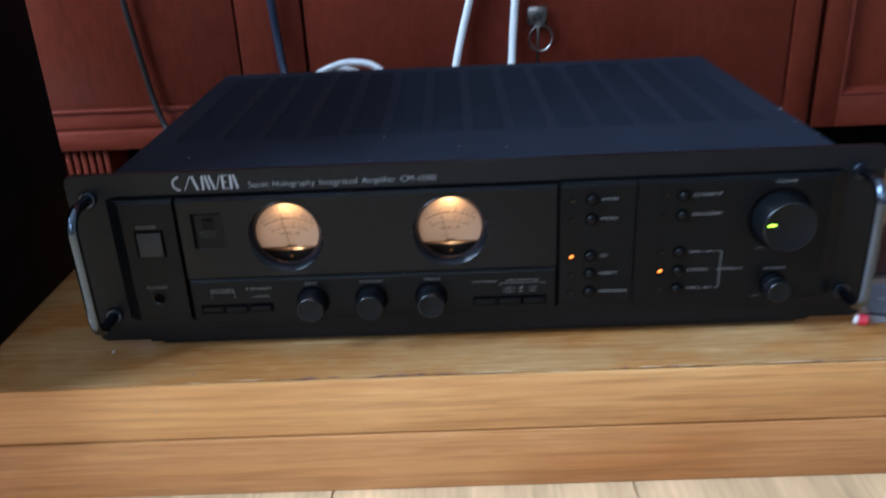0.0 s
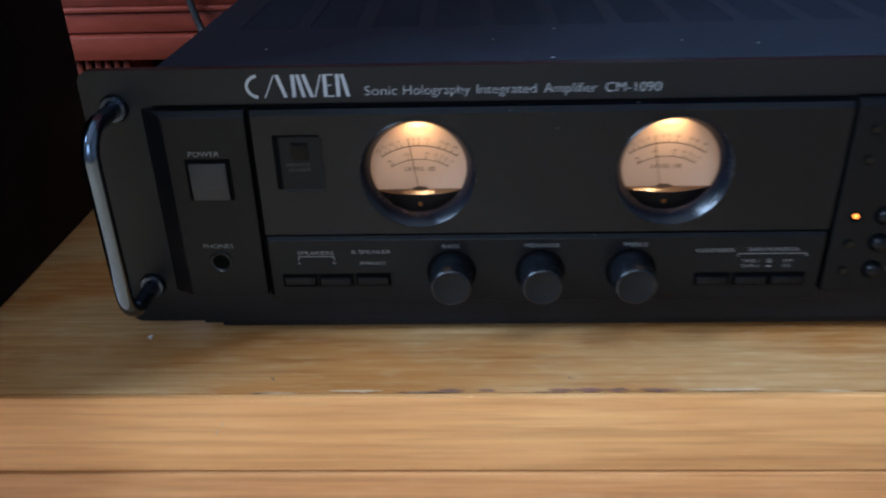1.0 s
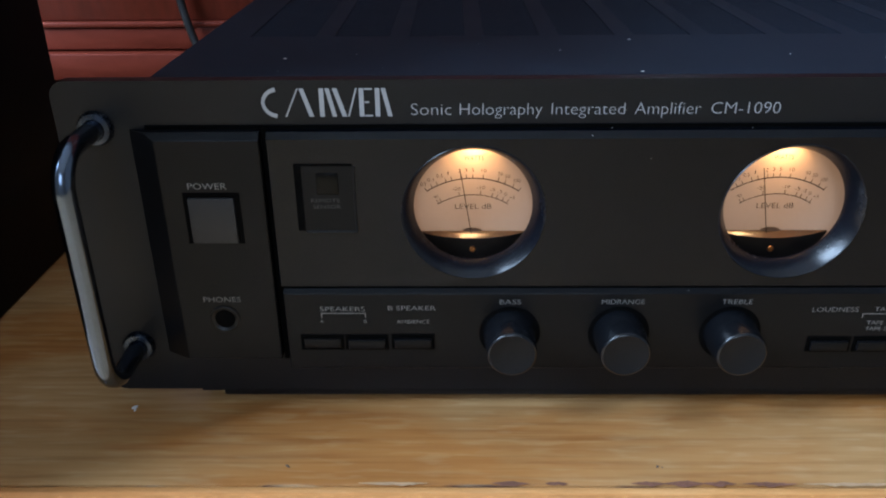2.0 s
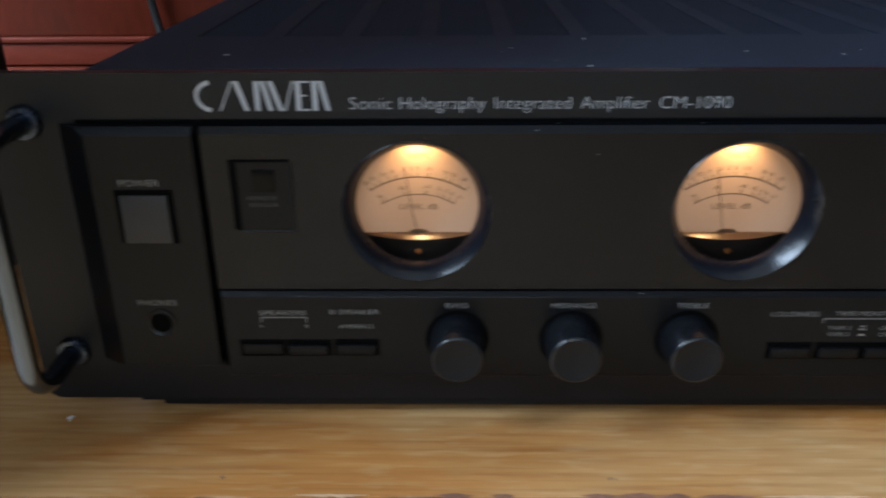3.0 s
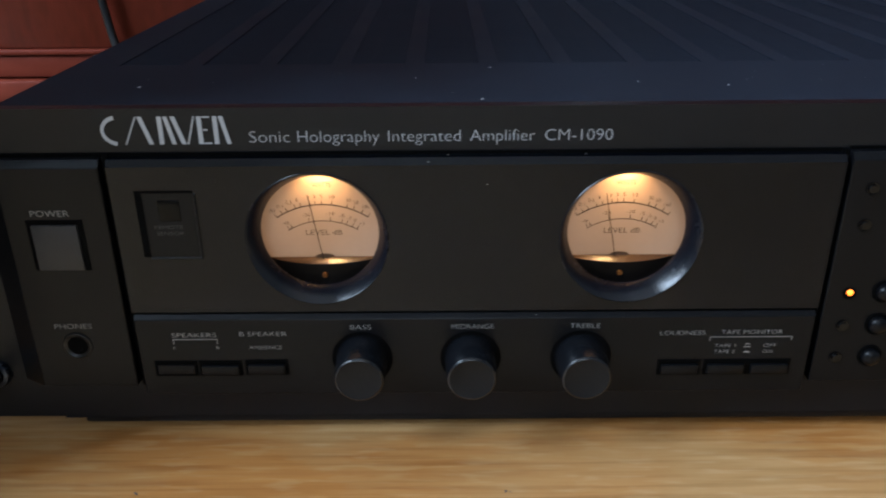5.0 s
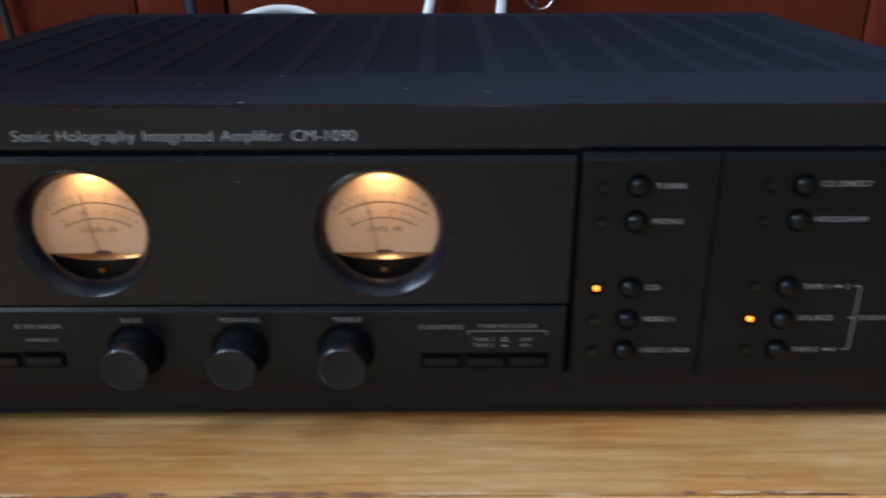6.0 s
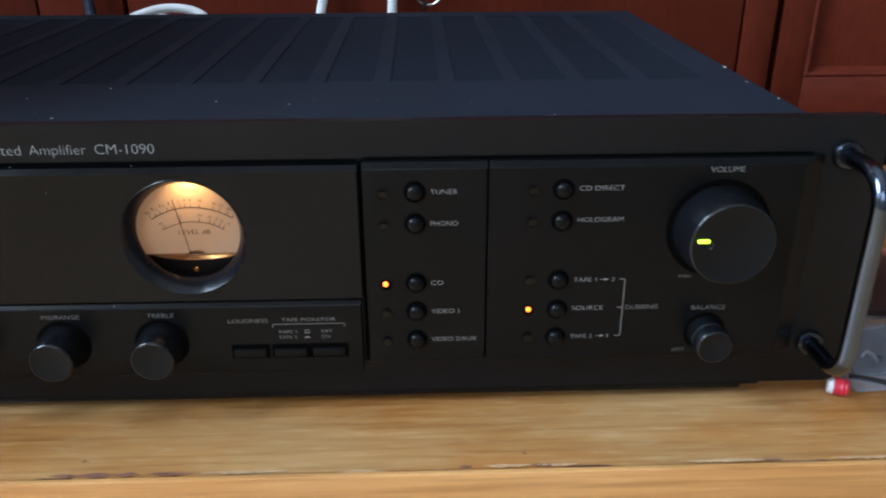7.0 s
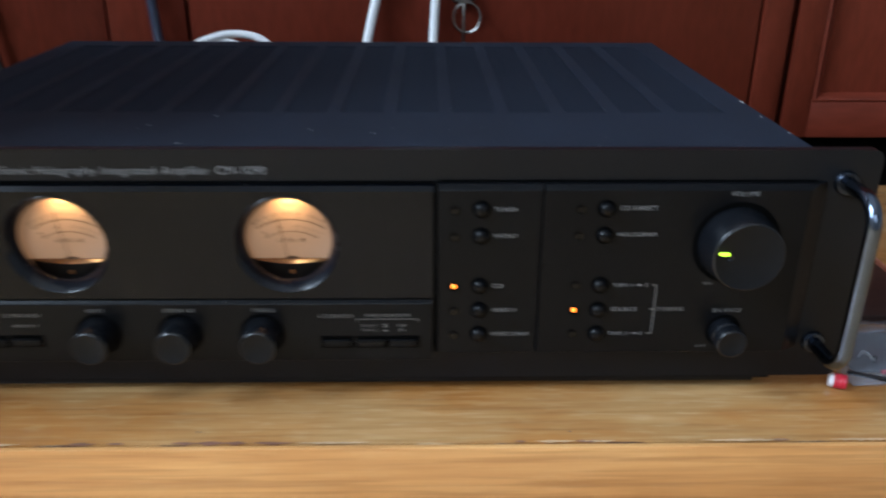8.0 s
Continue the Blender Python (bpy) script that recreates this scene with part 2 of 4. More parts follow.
M["film"], M["fold"], M["glass"] = clear_film("clear_plastic_film", 0.25), clear_film("folded_plastic_film", 0.42), window_glass()


# ---------- mesh helpers ----------
def thing(name, at=(0, 0, 0), label="", category="", group="", kind=""):
    ob = new(name)
    ob.location, ob.empty_display_size = at, 0.02
    return tagged(ob, label, category, group, kind)


def mesh_of(name, bm, mat, smooth=True):
    bmesh.ops.recalc_face_normals(bm, faces=bm.faces)
    me = bpy.data.meshes.new(name)
    bm.to_mesh(me)
    bm.free()
    me.materials.append(mat)
    if smooth:
        me.shade_smooth()
        me.set_sharp_from_angle(angle=radians(38))
    return me


def part(name, bm, mat, parent, label="", at=(0, 0, 0), smooth=True):
    ob = new(name, bm if isinstance(bm, bpy.types.Mesh) else mesh_of(name, bm, mat, smooth))
    ob.parent, ob.location = parent, at
    return tagged(ob, label)


def whole(name, bm, mat, label="", category="", group="", kind="", at=(0, 0, 0)):
    ob = new(name, mesh_of(name, bm, mat))
    ob.location = at
    return tagged(ob, label, category, group, kind)


def box(x0, x1, y0, y1, z0, z1, bevel=0.0, segments=2, bm=None):
    bm = bm or bmesh.new()
    made = bmesh.ops.create_cube(bm, size=1, matrix=Matrix.Translation(((x0 + x1) / 2, (y0 + y1) / 2, (z0 + z1) / 2)) @ Matrix.Diagonal((x1 - x0, y1 - y0, z1 - z0, 1)))
    if bevel:
        edges = {e for v in made["verts"] for e in v.link_edges}
        bmesh.ops.bevel(bm, geom=list(edges), offset=bevel, segments=segments, affect="EDGES", profile=0.5)
    return bm


def lathe(profile, steps=48, bm=None, centre=(0, 0, 0)):
    """Turns (radius, y) pairs round the y axis; a pair of radius 0 closes the end."""
    bm = bm or bmesh.new()
    c = Vector(centre)
    rings = []
    for r, y in profile:
        if r < 1e-7:
            rings.append([bm.verts.new(c + Vector((0, y, 0)))])
        else:
            rings.append([bm.verts.new(c + Vector((r * math.cos(2 * math.pi * k / steps), y, r * math.sin(2 * math.pi * k / steps)))) for k in range(steps)])
    for a, b in zip(rings, rings[1:]):
        for k in range(steps):
            q = [a[k % len(a)], a[(k + 1) % len(a)], b[(k + 1) % len(b)], b[k % len(b)]]
            q = list(dict.fromkeys(q))
            if len(q) > 2:
                bm.faces.new(q)
    return bm


def spline(points, per=8):
    """Catmull-Rom through the points."""
    p = [Vector(q) for q in points]
    p = [2 * p[0] - p[1], *p, 2 * p[-1] - p[-2]]
    out = []
    for a, b, c, d in zip(p, p[1:], p[2:], p[3:]):
        for k in range(per):
            t = k / per
            out.append(0.5 * (2 * b + (c - a) * t + (2 * a - 5 * b + 4 * c - d) * t * t + (3 * b - a - 3 * c + d) * t ** 3))
    return [*out, p[-2]]


def tube(points, radius, steps=12, bm=None, flat=1.0):
    bm = bm or bmesh.new()
    rings, up = [], Vector((0.13, 0.97, 0.2)).normalized()
    for k, p in enumerate(points):
        d = (points[min(k + 1, len(points) - 1)] - points[max(k - 1, 0)]).normalized()
        a = (up - d * up.dot(d)).normalized()
        up = a
        b = d.cross(a)
        rings.append([bm.verts.new(p + radius * (math.cos(2 * math.pi * j / steps) * a * flat + math.sin(2 * math.pi * j / steps) * b)) for j in range(steps)])
    for r, s in zip(rings, rings[1:]):
        for j in range(steps):
            bm.faces.new((r[j], r[(j + 1) % steps], s[(j + 1) % steps], s[j]))
    bm.faces.new(rings[0][::-1])
    bm.faces.new(rings[-1])
    return bm


def rounded_slab(x0, x1, y0, y1, z0, z1, r, holes=()):
    """An upright slab with rounded corners and round holes (x, z, radius), its face towards -y."""
    bm = bmesh.new()
    loops = [[]]
    for cx, cz, a0 in ((x1 - r, z1 - r, 0), (x0 + r, z1 - r, 90), (x0 + r, z0 + r, 180), (x1 - r, z0 + r, 270)):
        loops[0] += [(cx + r * math.cos(radians(a0 + 15 * k)), cz + r * math.sin(radians(a0 + 15 * k))) for k in range(7)]
    for hx, hz, hr in holes:
        loops.append([(hx + hr * math.cos(2 * math.pi * k / 48), hz + hr * math.sin(2 * math.pi * k / 48)) for k in range(48)])
    edges = []
    for loop in loops:
        vs = [bm.verts.new((x, y0, z)) for x, z in loop]
        edges += [bm.edges.new((vs[k], vs[(k + 1) % len(vs)])) for k in range(len(vs))]
    made = bmesh.ops.triangle_fill(bm, use_beauty=True, use_dissolve=False, edges=edges)
    faces = [f for f in made["geom"] if isinstance(f, bmesh.types.BMFace)]
    deep = bmesh.ops.extrude_face_region(bm, geom=faces)
    bmesh.ops.translate(bm, verts=[v for v in deep["geom"] if isinstance(v, bmesh.types.BMVert)], vec=(0, y1 - y0, 0))
    return bm


def pierced_slab(x0, x1, y0, y1, z0, z1, holes, steps=48, bevel=0.0019):
    """An upright slab, its face towards -y, with round holes (x, z, radius) through it and chamfered outer edges."""
    bm = bmesh.new()
    b, e = bevel, 0.00025

    def rect(x0, x1, z0, z1, y):
        return [bm.verts.new((x, y, z)) for x, z in ((x0, z0), (x1, z0), (x1, z1), (x0, z1))]

    cuts = sorted(holes)
    xs = [x0 + e, *[(p[0] + q[0]) / 2 for p, q in zip(cuts, cuts[1:])], x1 - e]
    for (hx, hz, r), a0, a1 in zip(cuts, xs, xs[1:]):
        ring, edge = [], []
        for k in range(steps):
            a = 2 * math.pi * k / steps
            c, s = math.cos(a), math.sin(a)
            ring.append(bm.verts.new((hx + r * c, y0, hz + r * s)))
            reach = min(((a1 - hx) if c > 0 else (a0 - hx)) / c if abs(c) > 1e-9 else 9, ((z1 - b - hz) if s > 0 else (z0 + e - hz)) / s if abs(s) > 1e-9 else 9)
            edge.append(bm.verts.new((hx + reach * c, y0, hz + reach * s)))
        for k in range(steps):
            bm.faces.new((ring[k], ring[(k + 1) % steps], edge[(k + 1) % steps], edge[k]))
        corner = [(a0, z0 + e), (a1, z0 + e), (a1, z1 - b), (a0, z1 - b)]
        for cx, cz in corner:
            for k in range(steps):
                p, q = edge[k].co, edge[(k + 1) % steps].co
                if abs(p.x - q.x) > 1e-7 and abs(p.z - q.z) > 1e-7 and (abs(p.x - cx) < 1e-6 or abs(q.x - cx) < 1e-6) and (abs(p.z - cz) < 1e-6 or abs(q.z - cz) < 1e-6):
                    bm.faces.new((edge[k], edge[(k + 1) % steps], bm.verts.new((cx, y0, cz))))
    inner, outer, back = rect(x0 + e, x1 - e, z0 + e, z1 - b, y0), rect(x0, x1, z0, z1, y0 + e), rect(x0, x1, z0, z1, y1)
    outer[2].co.y = outer[3].co.y = y0 + b
    for p, q in ((inner, outer), (outer, back)):
        for k in range(4):
            bm.faces.new((p[k], p[(k + 1) % 4], q[(k + 1) % 4], q[k]))
    return bm


def lettering(words, x0, x1, z, height, parent, ink, y=-0.00515, name="lettering", weight=-0.013):
    """Flat print facing -y, from x0 to x1, centred on z, of the given height of capitals."""
    curve = bpy.data.curves.new(name, "FONT")
    curve.body, curve.size, curve.resolution_u = words, 1.0, 3
    curve.offset = weight
    temp = new(name, curve)
    me = bpy.data.meshes.new_from_object(temp.evaluated_get(bpy.context.evaluated_depsgraph_get()))
    bpy.data.objects.remove(temp)
    bpy.data.curves.remove(curve)
    co = np.empty(len(me.vertices) * 3)
    me.vertices.foreach_get("co", co)
    co = co.reshape(-1, 3)
    lo, hi = co.min(0), co.max(0)
    cap = 0.70
    out = np.stack([x0 + (co[:, 0] - lo[0]) / (hi[0] - lo[0]) * (x1 - x0), np.full(len(co), y), z + (co[:, 1] / cap - 0.5) * height], 1)
    me.vertices.foreach_set("co", out.ravel())
    me.update()
    me.materials.clear()
    me.materials.append(ink)
    ob = new(name, me)
    ob.parent = parent
    return ob


def printed(bars, parent, ink, y=-0.00515, name="print_mark"):
    """Flat printed bars (x0, x1, z0, z1)."""
    bm = bmesh.new()
    for x0, x1, z0, z1 in bars:
        bm.faces.new([bm.verts.new((x, y, z)) for x, z in ((x0, z0), (x1, z0), (x1, z1), (x0, z1))])
    return part(name, bm, ink, parent, smooth=False)


# ---------- room ----------
FLOOR = -0.082


def wall_with_opening(name, axis, at, thick, a0, a1, z0, z1, opening=None):
    """A wall across x or y, with one opening (from, to, sill, head) through it."""
    bm = bmesh.new()

    def piece(p, q, r, s):
        if axis == "x":
            box(at, at + thick, p, q, r, s, bm=bm)
        else:
            box(p, q, at, at + thick, r, s, bm=bm)

    if opening:
        p, q, r, s = opening
        for piece_of in ((a0, p, z0, z1), (q, a1, z0, z1), (p, q, z0, r), (p, q, s, z1)):
            piece(*piece_of)
    else:
        piece(a0, a1, z0, z1)
    return whole(name, bm, M["paint"], "plain grey painted room wall", "wall", kind="structure")


wall_with_opening("wall_west", "x", -1.7, 0.1, -2.6, 0.95, FLOOR, 2.4, (-1.04, -0.04, 0.72, 1.98))
wall_with_opening("wall_east", "x", 2.0, 0.1, -2.6, 0.95, FLOOR, 2.4)
wall_with_opening("wall_north", "y", 0.85, 0.1, -1.6, 2.0, FLOOR, 2.4)
wall_with_opening("wall_south", "y", -2.7, 0.1, -1.6, 2.0, FLOOR, 2.4, (-0.9, 0.3, 0.88, 2.02))
whole("ceiling", box(-1.7, 2.1, -2.7, 0.95, 2.4, 2.5), M["ceiling"], "plain pale ceiling", "ceiling", kind="structure")


def window(name, axis, at, a0, a1, z0, z1):
    ob = thing(name, label="unseen white painted window added for daylight", category="window", kind="structure")

    def bar(part_name, p, q, r, s, deep=0.05):
        if axis == "x":
            bm = box(at - deep / 2, at + deep / 2, p, q, r, s, 0.004)
        else:
            bm = box(p, q, at - deep / 2, at + deep / 2, r, s, 0.004)
        return part(part_name, bm, M["window_white"], ob)

    mid = (a0 + a1) / 2
    for p, q, r, s in ((a0, a0 + 0.05, z0, z1), (a1 - 0.05, a1, z0, z1), (a0 + 0.05, a1 - 0.05, z0, z0 + 0.05), (a0 + 0.05, a1 - 0.05, z1 - 0.05, z1), (mid - 0.03, mid + 0.03, z0 + 0.05, z1 - 0.05)):
        bar("window_frame", p, q, r, s)
    for p, q in ((a0 + 0.05, mid - 0.03), (mid + 0.03, a1 - 0.05)):
        if axis == "x":
            bm = box(at - 0.003, at + 0.003, p, q, z0 + 0.05, z1 - 0.05)
        else:
            bm = box(p, q, at - 0.003, at + 0.003, z0 + 0.05, z1 - 0.05)
        part("pane", bm, M["glass"], ob).visible_shadow = False


window("window_1", "x", -1.66, -1.04, -0.04, 0.72, 1.98)
# unseen window, made up to go with the frontal fill lamp
window("added_south_window", "y", -2.66, -0.9, 0.3, 0.88, 2.02)


# ---------- low oak bench ----------
bench = thing("low_bench", (0, 0, 0), "low varnished oak bench with a worn, chipped front edge", "bench")
part("top_board", box(-0.85, 0.85, -0.0405, 0.302, -0.0380, 0.0, 0.0010), M["oak_top"], bench)
part("front_edging", box(-0.85, 0.85, -0.0436, -0.0407, -0.0385, -0.0004, 0.0008), M["oak_edge"], bench, "orange-brown oak edging strip")
part("plinth", box(-0.85, 0.85, -0.0442, 0.298, FLOOR, -0.0397, 0.0010), M["oak_plinth"], bench)
chip_rng = random.Random(3)


def chipped_edge(x0, x1, mat, wide):
    """A ragged thin scar of lost varnish along the front joint of the bench top."""
    bm = bmesh.new()
    n = max(5, round((x1 - x0) / 0.0016))
    far = [bm.verts.new((x0 + (x1 - x0) * k / n, -0.0398 + wide * math.sin(math.pi * k / n) * chip_rng.uniform(0.35, 1.0), 0.00022)) for k in range(n + 1)]
    near = [bm.verts.new((x0 + (x1 - x0) * k / n, -0.0399 - 0.0016 * math.sin(math.pi * k / n) * chip_rng.uniform(0.3, 1.0), 0.00016)) for k in range(n + 1)]
    for k in range(n):
        bm.faces.new((near[k], near[k + 1], far[k + 1], far[k]))
    part("chipped_varnish", bm, M[mat], bench, "dark scar of chipped varnish" if mat == "scar" else "pale scar of chipped varnish", smooth=False)


for x0, x1, mat, wide in ((-0.108, -0.096, "scar", 0.0012), (-0.091, -0.084, "scar", 0.0008), (-0.064, -0.053, "scar", 0.0010), (-0.054, -0.041, "scar", 0.0015), (-0.042, -0.031, "scar", 0.0013),
                          (-0.029, -0.012, "scar", 0.0008), (-0.010, 0.022, "pale_scar", 0.0006), (0.084, 0.089, "scar", 0.0007), (0.093, 0.111, "pale_scar", 0.0008), (0.110, 0.122, "scar", 0.0010),
                          (0.112, 0.128, "pale_scar", 0.0003), (0.165, 0.205, "pale_scar", 0.0007), (0.196, 0.204, "scar", 0.0012), (0.222, 0.250, "pale_scar", 0.0006), (-0.150, -0.128, "pale_scar", 0.0004)):
    chipped_edge(x0, x1, mat, wide)

scratch = bmesh.new()
for x, z, w in ((-0.1943, -0.0135, 0.00035), (-0.1972, -0.0178, 0.0004)):
    scratch.faces.new([scratch.verts.new((x + a, -0.04375, z + b)) for a, b in ((-w, -0.0012), (w, -0.0012), (w + 0.0012, 0.0014), (-w + 0.0012, 0.0014))])
part("scratch", scratch, M["pale_scar"], bench, "short pale scratch", smooth=False)

# ---------- mahogany cabinet ----------
CY = 0.400
cabinet = thing("sideboard_cabinet", (0.08, 0.6, FLOOR), "red mahogany sideboard cabinet with panelled doors and a key", "cabinet")


def cab(name, x0, x1, y0, y1, z0, z1, mat="mahogany", bevel=0.002, parent=None, label=""):
    o = cabinet.location
    return part(name, box(x0 - o.x, x1 - o.x, y0 - o.y, y1 - o.y, z0 - o.z, z1 - o.z, bevel), M[mat], parent or cabinet, label)


cab("carcass", -0.66, 0.82, CY + 0.022, 0.80, 0.0215, 0.78)
cab("top_board", -0.69, 0.85, CY - 0.025, 0.82, 0.782, 0.81, "mahogany_rail", 0.006)
cab("base_rail", -0.67, -0.160, CY - 0.009, CY + 0.020, 0.0212, 0.0415, "mahogany_rail", 0.0015)


def panel_door(x0, x1, z0, z1, frame_w, left=True, right=True):
    """A door with a bottom rail, a top rail, a thin moulding and stiles where asked for."""
    door = cab("door", x0, x1, CY + 0.006, CY + 0.020, z0, z1, bevel=0.0015)
    low = z0 + 0.017
    a, b = x0 + frame_w * left, x1 - frame_w * right
    for p, q, on in ((x0, a, left), (b, x1, right)):
        if on:
            cab("stile", p + 0.0002, q - 0.0002, CY - 0.001, CY + 0.0055, z0, z1, "mahogany", 0.0014, door)
    cab("rail", a + 0.0002, b - 0.0002, CY - 0.001, CY + 0.0055, z0, low, "mahogany_rail", 0.0012, door)
    cab("rail", a + 0.0002, b - 0.0002, CY - 0.001, CY + 0.0055, z1 - 0.03, z1, "mahogany_rail", 0.0012, door)
    cab("moulding", a + 0.0004, b - 0.0004, CY - 0.0035, CY + 0.0055, low + 0.0003, low + 0.0045, "mahogany_rail", 0.0014, door)
    cab("door_panel", a + 0.001, b - 0.001, CY + 0.0008, CY + 0.0055, low + 0.005, z1 - 0.0305, "mahogany", 0.0008, door)
    return door


panel_door(-0.645, -0.230, 0.043, 0.76, 0.030, True, False)
cab("pilaster", -0.2285, -0.1615, CY - 0.001, CY + 0.020, 0.043, 0.76, bevel=0.0022)
cab("door", -0.1585, 0.339, CY - 0.0004, CY + 0.020, 0.0165, 0.76, bevel=0.0016)
cab("pilaster", 0.341, 0.3675, CY - 0.002, CY + 0.020, 0.0165, 0.76, bevel=0.003)


def framed_door(x0, x1, z0, z1, stile, rail, slope):
    """A door with flush stiles and rails, a sloping moulding round the opening and a sunk panel."""
    o = cabinet.location
    door = cab("door", x0, x1, CY + 0.010, CY + 0.020, z0, z1, bevel=0.001)
    for name, p, q, a, b, mat in (("stile", x0, x0 + stile, z0, z1, "mahogany"), ("stile", x1 - stile, x1, z0, z1, "mahogany"),
                                  ("rail", x0 + stile + 0.0002, x1 - stile - 0.0002, z0, z0 + rail, "mahogany_rail"), ("rail", x0 + stile + 0.0002, x1 - stile - 0.0002, z1 - rail, z1, "mahogany_rail")):
        cab(name, p, q, CY - 0.001, CY + 0.0098, a, b, mat, 0.0008, door)
    bm = bmesh.new()
    a, b, c, d = x0 + stile + 0.0003, x1 - stile - 0.0003, z0 + rail + 0.0003, z1 - rail - 0.0003
    loops = []
    for inset, y in ((0.0, CY - 0.0006), (slope * 0.25, CY - 0.0014), (slope * 0.5, CY + 0.0006), (slope, CY + 0.0070)):
        h = inset * 0.75
        loops.append([bm.verts.new((x - o.x, y - o.y, z - o.z)) for x, z in ((a + inset, c + h), (b - inset, c + h), (b - inset, d - h), (a + inset, d - h))])
    for p, q in zip(loops, loops[1:]):
        for k in range(4):
            bm.faces.new((p[k], p[(k + 1) % 4], q[(k + 1) % 4], q[k]))
    part("moulding", bm, M["mahogany_rail"], door, smooth=False)
    cab("door_panel", a + slope * 0.9, b - slope * 0.9, CY + 0.0066, CY + 0.0098, c + slope * 0.6, d - slope * 0.6, "mahogany", 0.0006, door)
    return door


framed_door(0.3735, 0.80, 0.0135, 0.76, 0.0245, 0.0330, 0.010)
# invented near-black board that fills the shaded gap under the cabinet
cab("plinth", -0.60, 0.76, 0.445, 0.465, FLOOR, 0.0195, "shade_black", 0.001, None, "near-black board added as the shade under the cabinet")


def fluted_foot(x0, x1):
    """A square foot with upright flutes across its face."""
    n = max(4, round((x1 - x0) / 0.0085))
    w, o = (x1 - x0) / n, cabinet.location
    block = cab("foot", x0, x1, CY + 0.004, CY + 0.06, FLOOR, 0.0205, bevel=0.001, label="fluted mahogany foot")
    reed = mesh_of("reed", box(-w * 0.38, w * 0.38, CY - 0.004 - o.y, CY + 0.0038 - o.y, FLOOR - o.z, 0.0205 - o.z, w * 0.25, 2), M["mahogany"])
    for k in range(n):
        part("reed", reed, None, block, at=(x0 + (k + 0.5) * w - o.x, 0, 0))


fluted_foot(-0.470, -0.386)
fluted_foot(0.60, 0.684)
for fx in (-0.64, 0.74):
    cab("foot", fx, fx + 0.06, 0.72, 0.78, FLOOR, 0.0195)

key_set = thing("cabinet_key", (0.078, CY - 0.012, 0.142), "small worn steel key with a split ring in a lock", "key")
part("lock_plate", box(-0.010, 0.010, 0.004, 0.0105, -0.008, 0.010, 0.002), M["steel"], key_set)
part("key_bow", lathe([(0.0045, -0.002), (0.0075, -0.002), (0.0075, 0.004), (0.0045, 0.004), (0.0045, -0.002)], 24), M["steel"], key_set, at=(0, 0, -0.002))
ring = tube([Vector((0.003 + 0.0115 * math.cos(a), -0.003 + 0.001 * math.sin(2 * a), -0.020 + 0.0125 * math.sin(a))) for a in [2 * math.pi * k / 40 for k in range(41)]], 0.0011, 8)
part("key_ring", ring, M["steel"], key_set)
part("key_blade", box(-0.0012, 0.0012, -0.005, -0.003, -0.046, -0.008, 0.0005), M["steel"], key_set)

# ---------- black loudspeaker cabinet ----------
speaker = thing("loudspeaker", (-0.435, 0.043, 0.0), "black loudspeaker cabinet standing on the oak bench", "loudspeaker")
part("cabinet_body", box(-0.12, 0.12, -0.124, 0.112, 0.0, 0.46, 0.002), M["black_box"], speaker)
part("front_grille", box(-0.115, 0.115, -0.136, -0.1245, 0.006, 0.452, 0.004), M["black_box"], speaker)

# ---------- cables behind the amplifier ----------
def cable(points, radius, mat, label):
    return whole("cable", tube(spline(points, 8), radius, 12), M[mat], label, "cable", group="cables behind the amplifier")


cable([(-0.356, 0.385, 0.60), (-0.346, 0.390, 0.30), (-0.3380, 0.392, 0.185), (-0.3300, 0.393, 0.110), (-0.3225, 0.390, 0.066), (-0.308, 0.379, 0.036), (-0.270, 0.330, 0.014), (-0.232, 0.296, 0.0034), (-0.205, 0.289, 0.0031)], 0.0030, "black_cable", "thin black cable hanging in front of a mahogany cabinet")
cable([(-0.20, 0.370, 0.60), (-0.192, 0.385, 0.30), (-0.1885, 0.391, 0.170), (-0.1860, 0.391, 0.125), (-0.179, 0.380, 0.085), (-0.160, 0.345, 0.06), (-0.14, 0.30, 0.055), (-0.14, 0.287, 0.055)], 0.0042, "blue_cable", "dark blue cable running down behind the amplifier")
cable([(0.05, 0.370, 0.60), (0.032, 0.388, 0.25), (0.0125, 0.392, 0.170), (-0.0005, 0.392, 0.120), (-0.010, 0.380, 0.080), (-0.02, 0.34, 0.055), (-0.02, 0.295, 0.05), (-0.02, 0.287, 0.05)], 0.0038, "white_cable", "white cable running down behind the amplifier")
cable([(0.075, 0.370, 0.60), (0.062, 0.388, 0.25), (0.0565, 0.392, 0.170), (0.0530, 0.392, 0.115), (0.051, 0.380, 0.080), (0.05, 0.34, 0.055), (0.05, 0.295, 0.05), (0.05, 0.287, 0.05)], 0.0038, "white_cable", "white cable running down behind the amplifier")
cable([(-0.158, 0.286, 0.045), (-0.156, 0.305, 0.080), (-0.140, 0.325, 0.1045), (-0.120, 0.334, 0.1135), (-0.101, 0.336, 0.1150), (-0.083, 0.332, 0.1105), (-0.067, 0.322, 0.095), (-0.058, 0.305, 0.072), (-0.056, 0.286, 0.05)], 0.0031, "white_cable", "white cable bent in a loop behind the amplifier")
cable([(-0.163, 0.286, 0.045), (-0.156, 0.312, 0.090), (-0.141, 0.332, 0.1055), (-0.124, 0.341, 0.1085), (-0.106, 0.343, 0.1060), (-0.092, 0.338, 0.096), (-0.084, 0.315, 0.072), (-0.082, 0.286, 0.05)], 0.0026, "white_cable", "thinner white cable looping behind the amplifier")

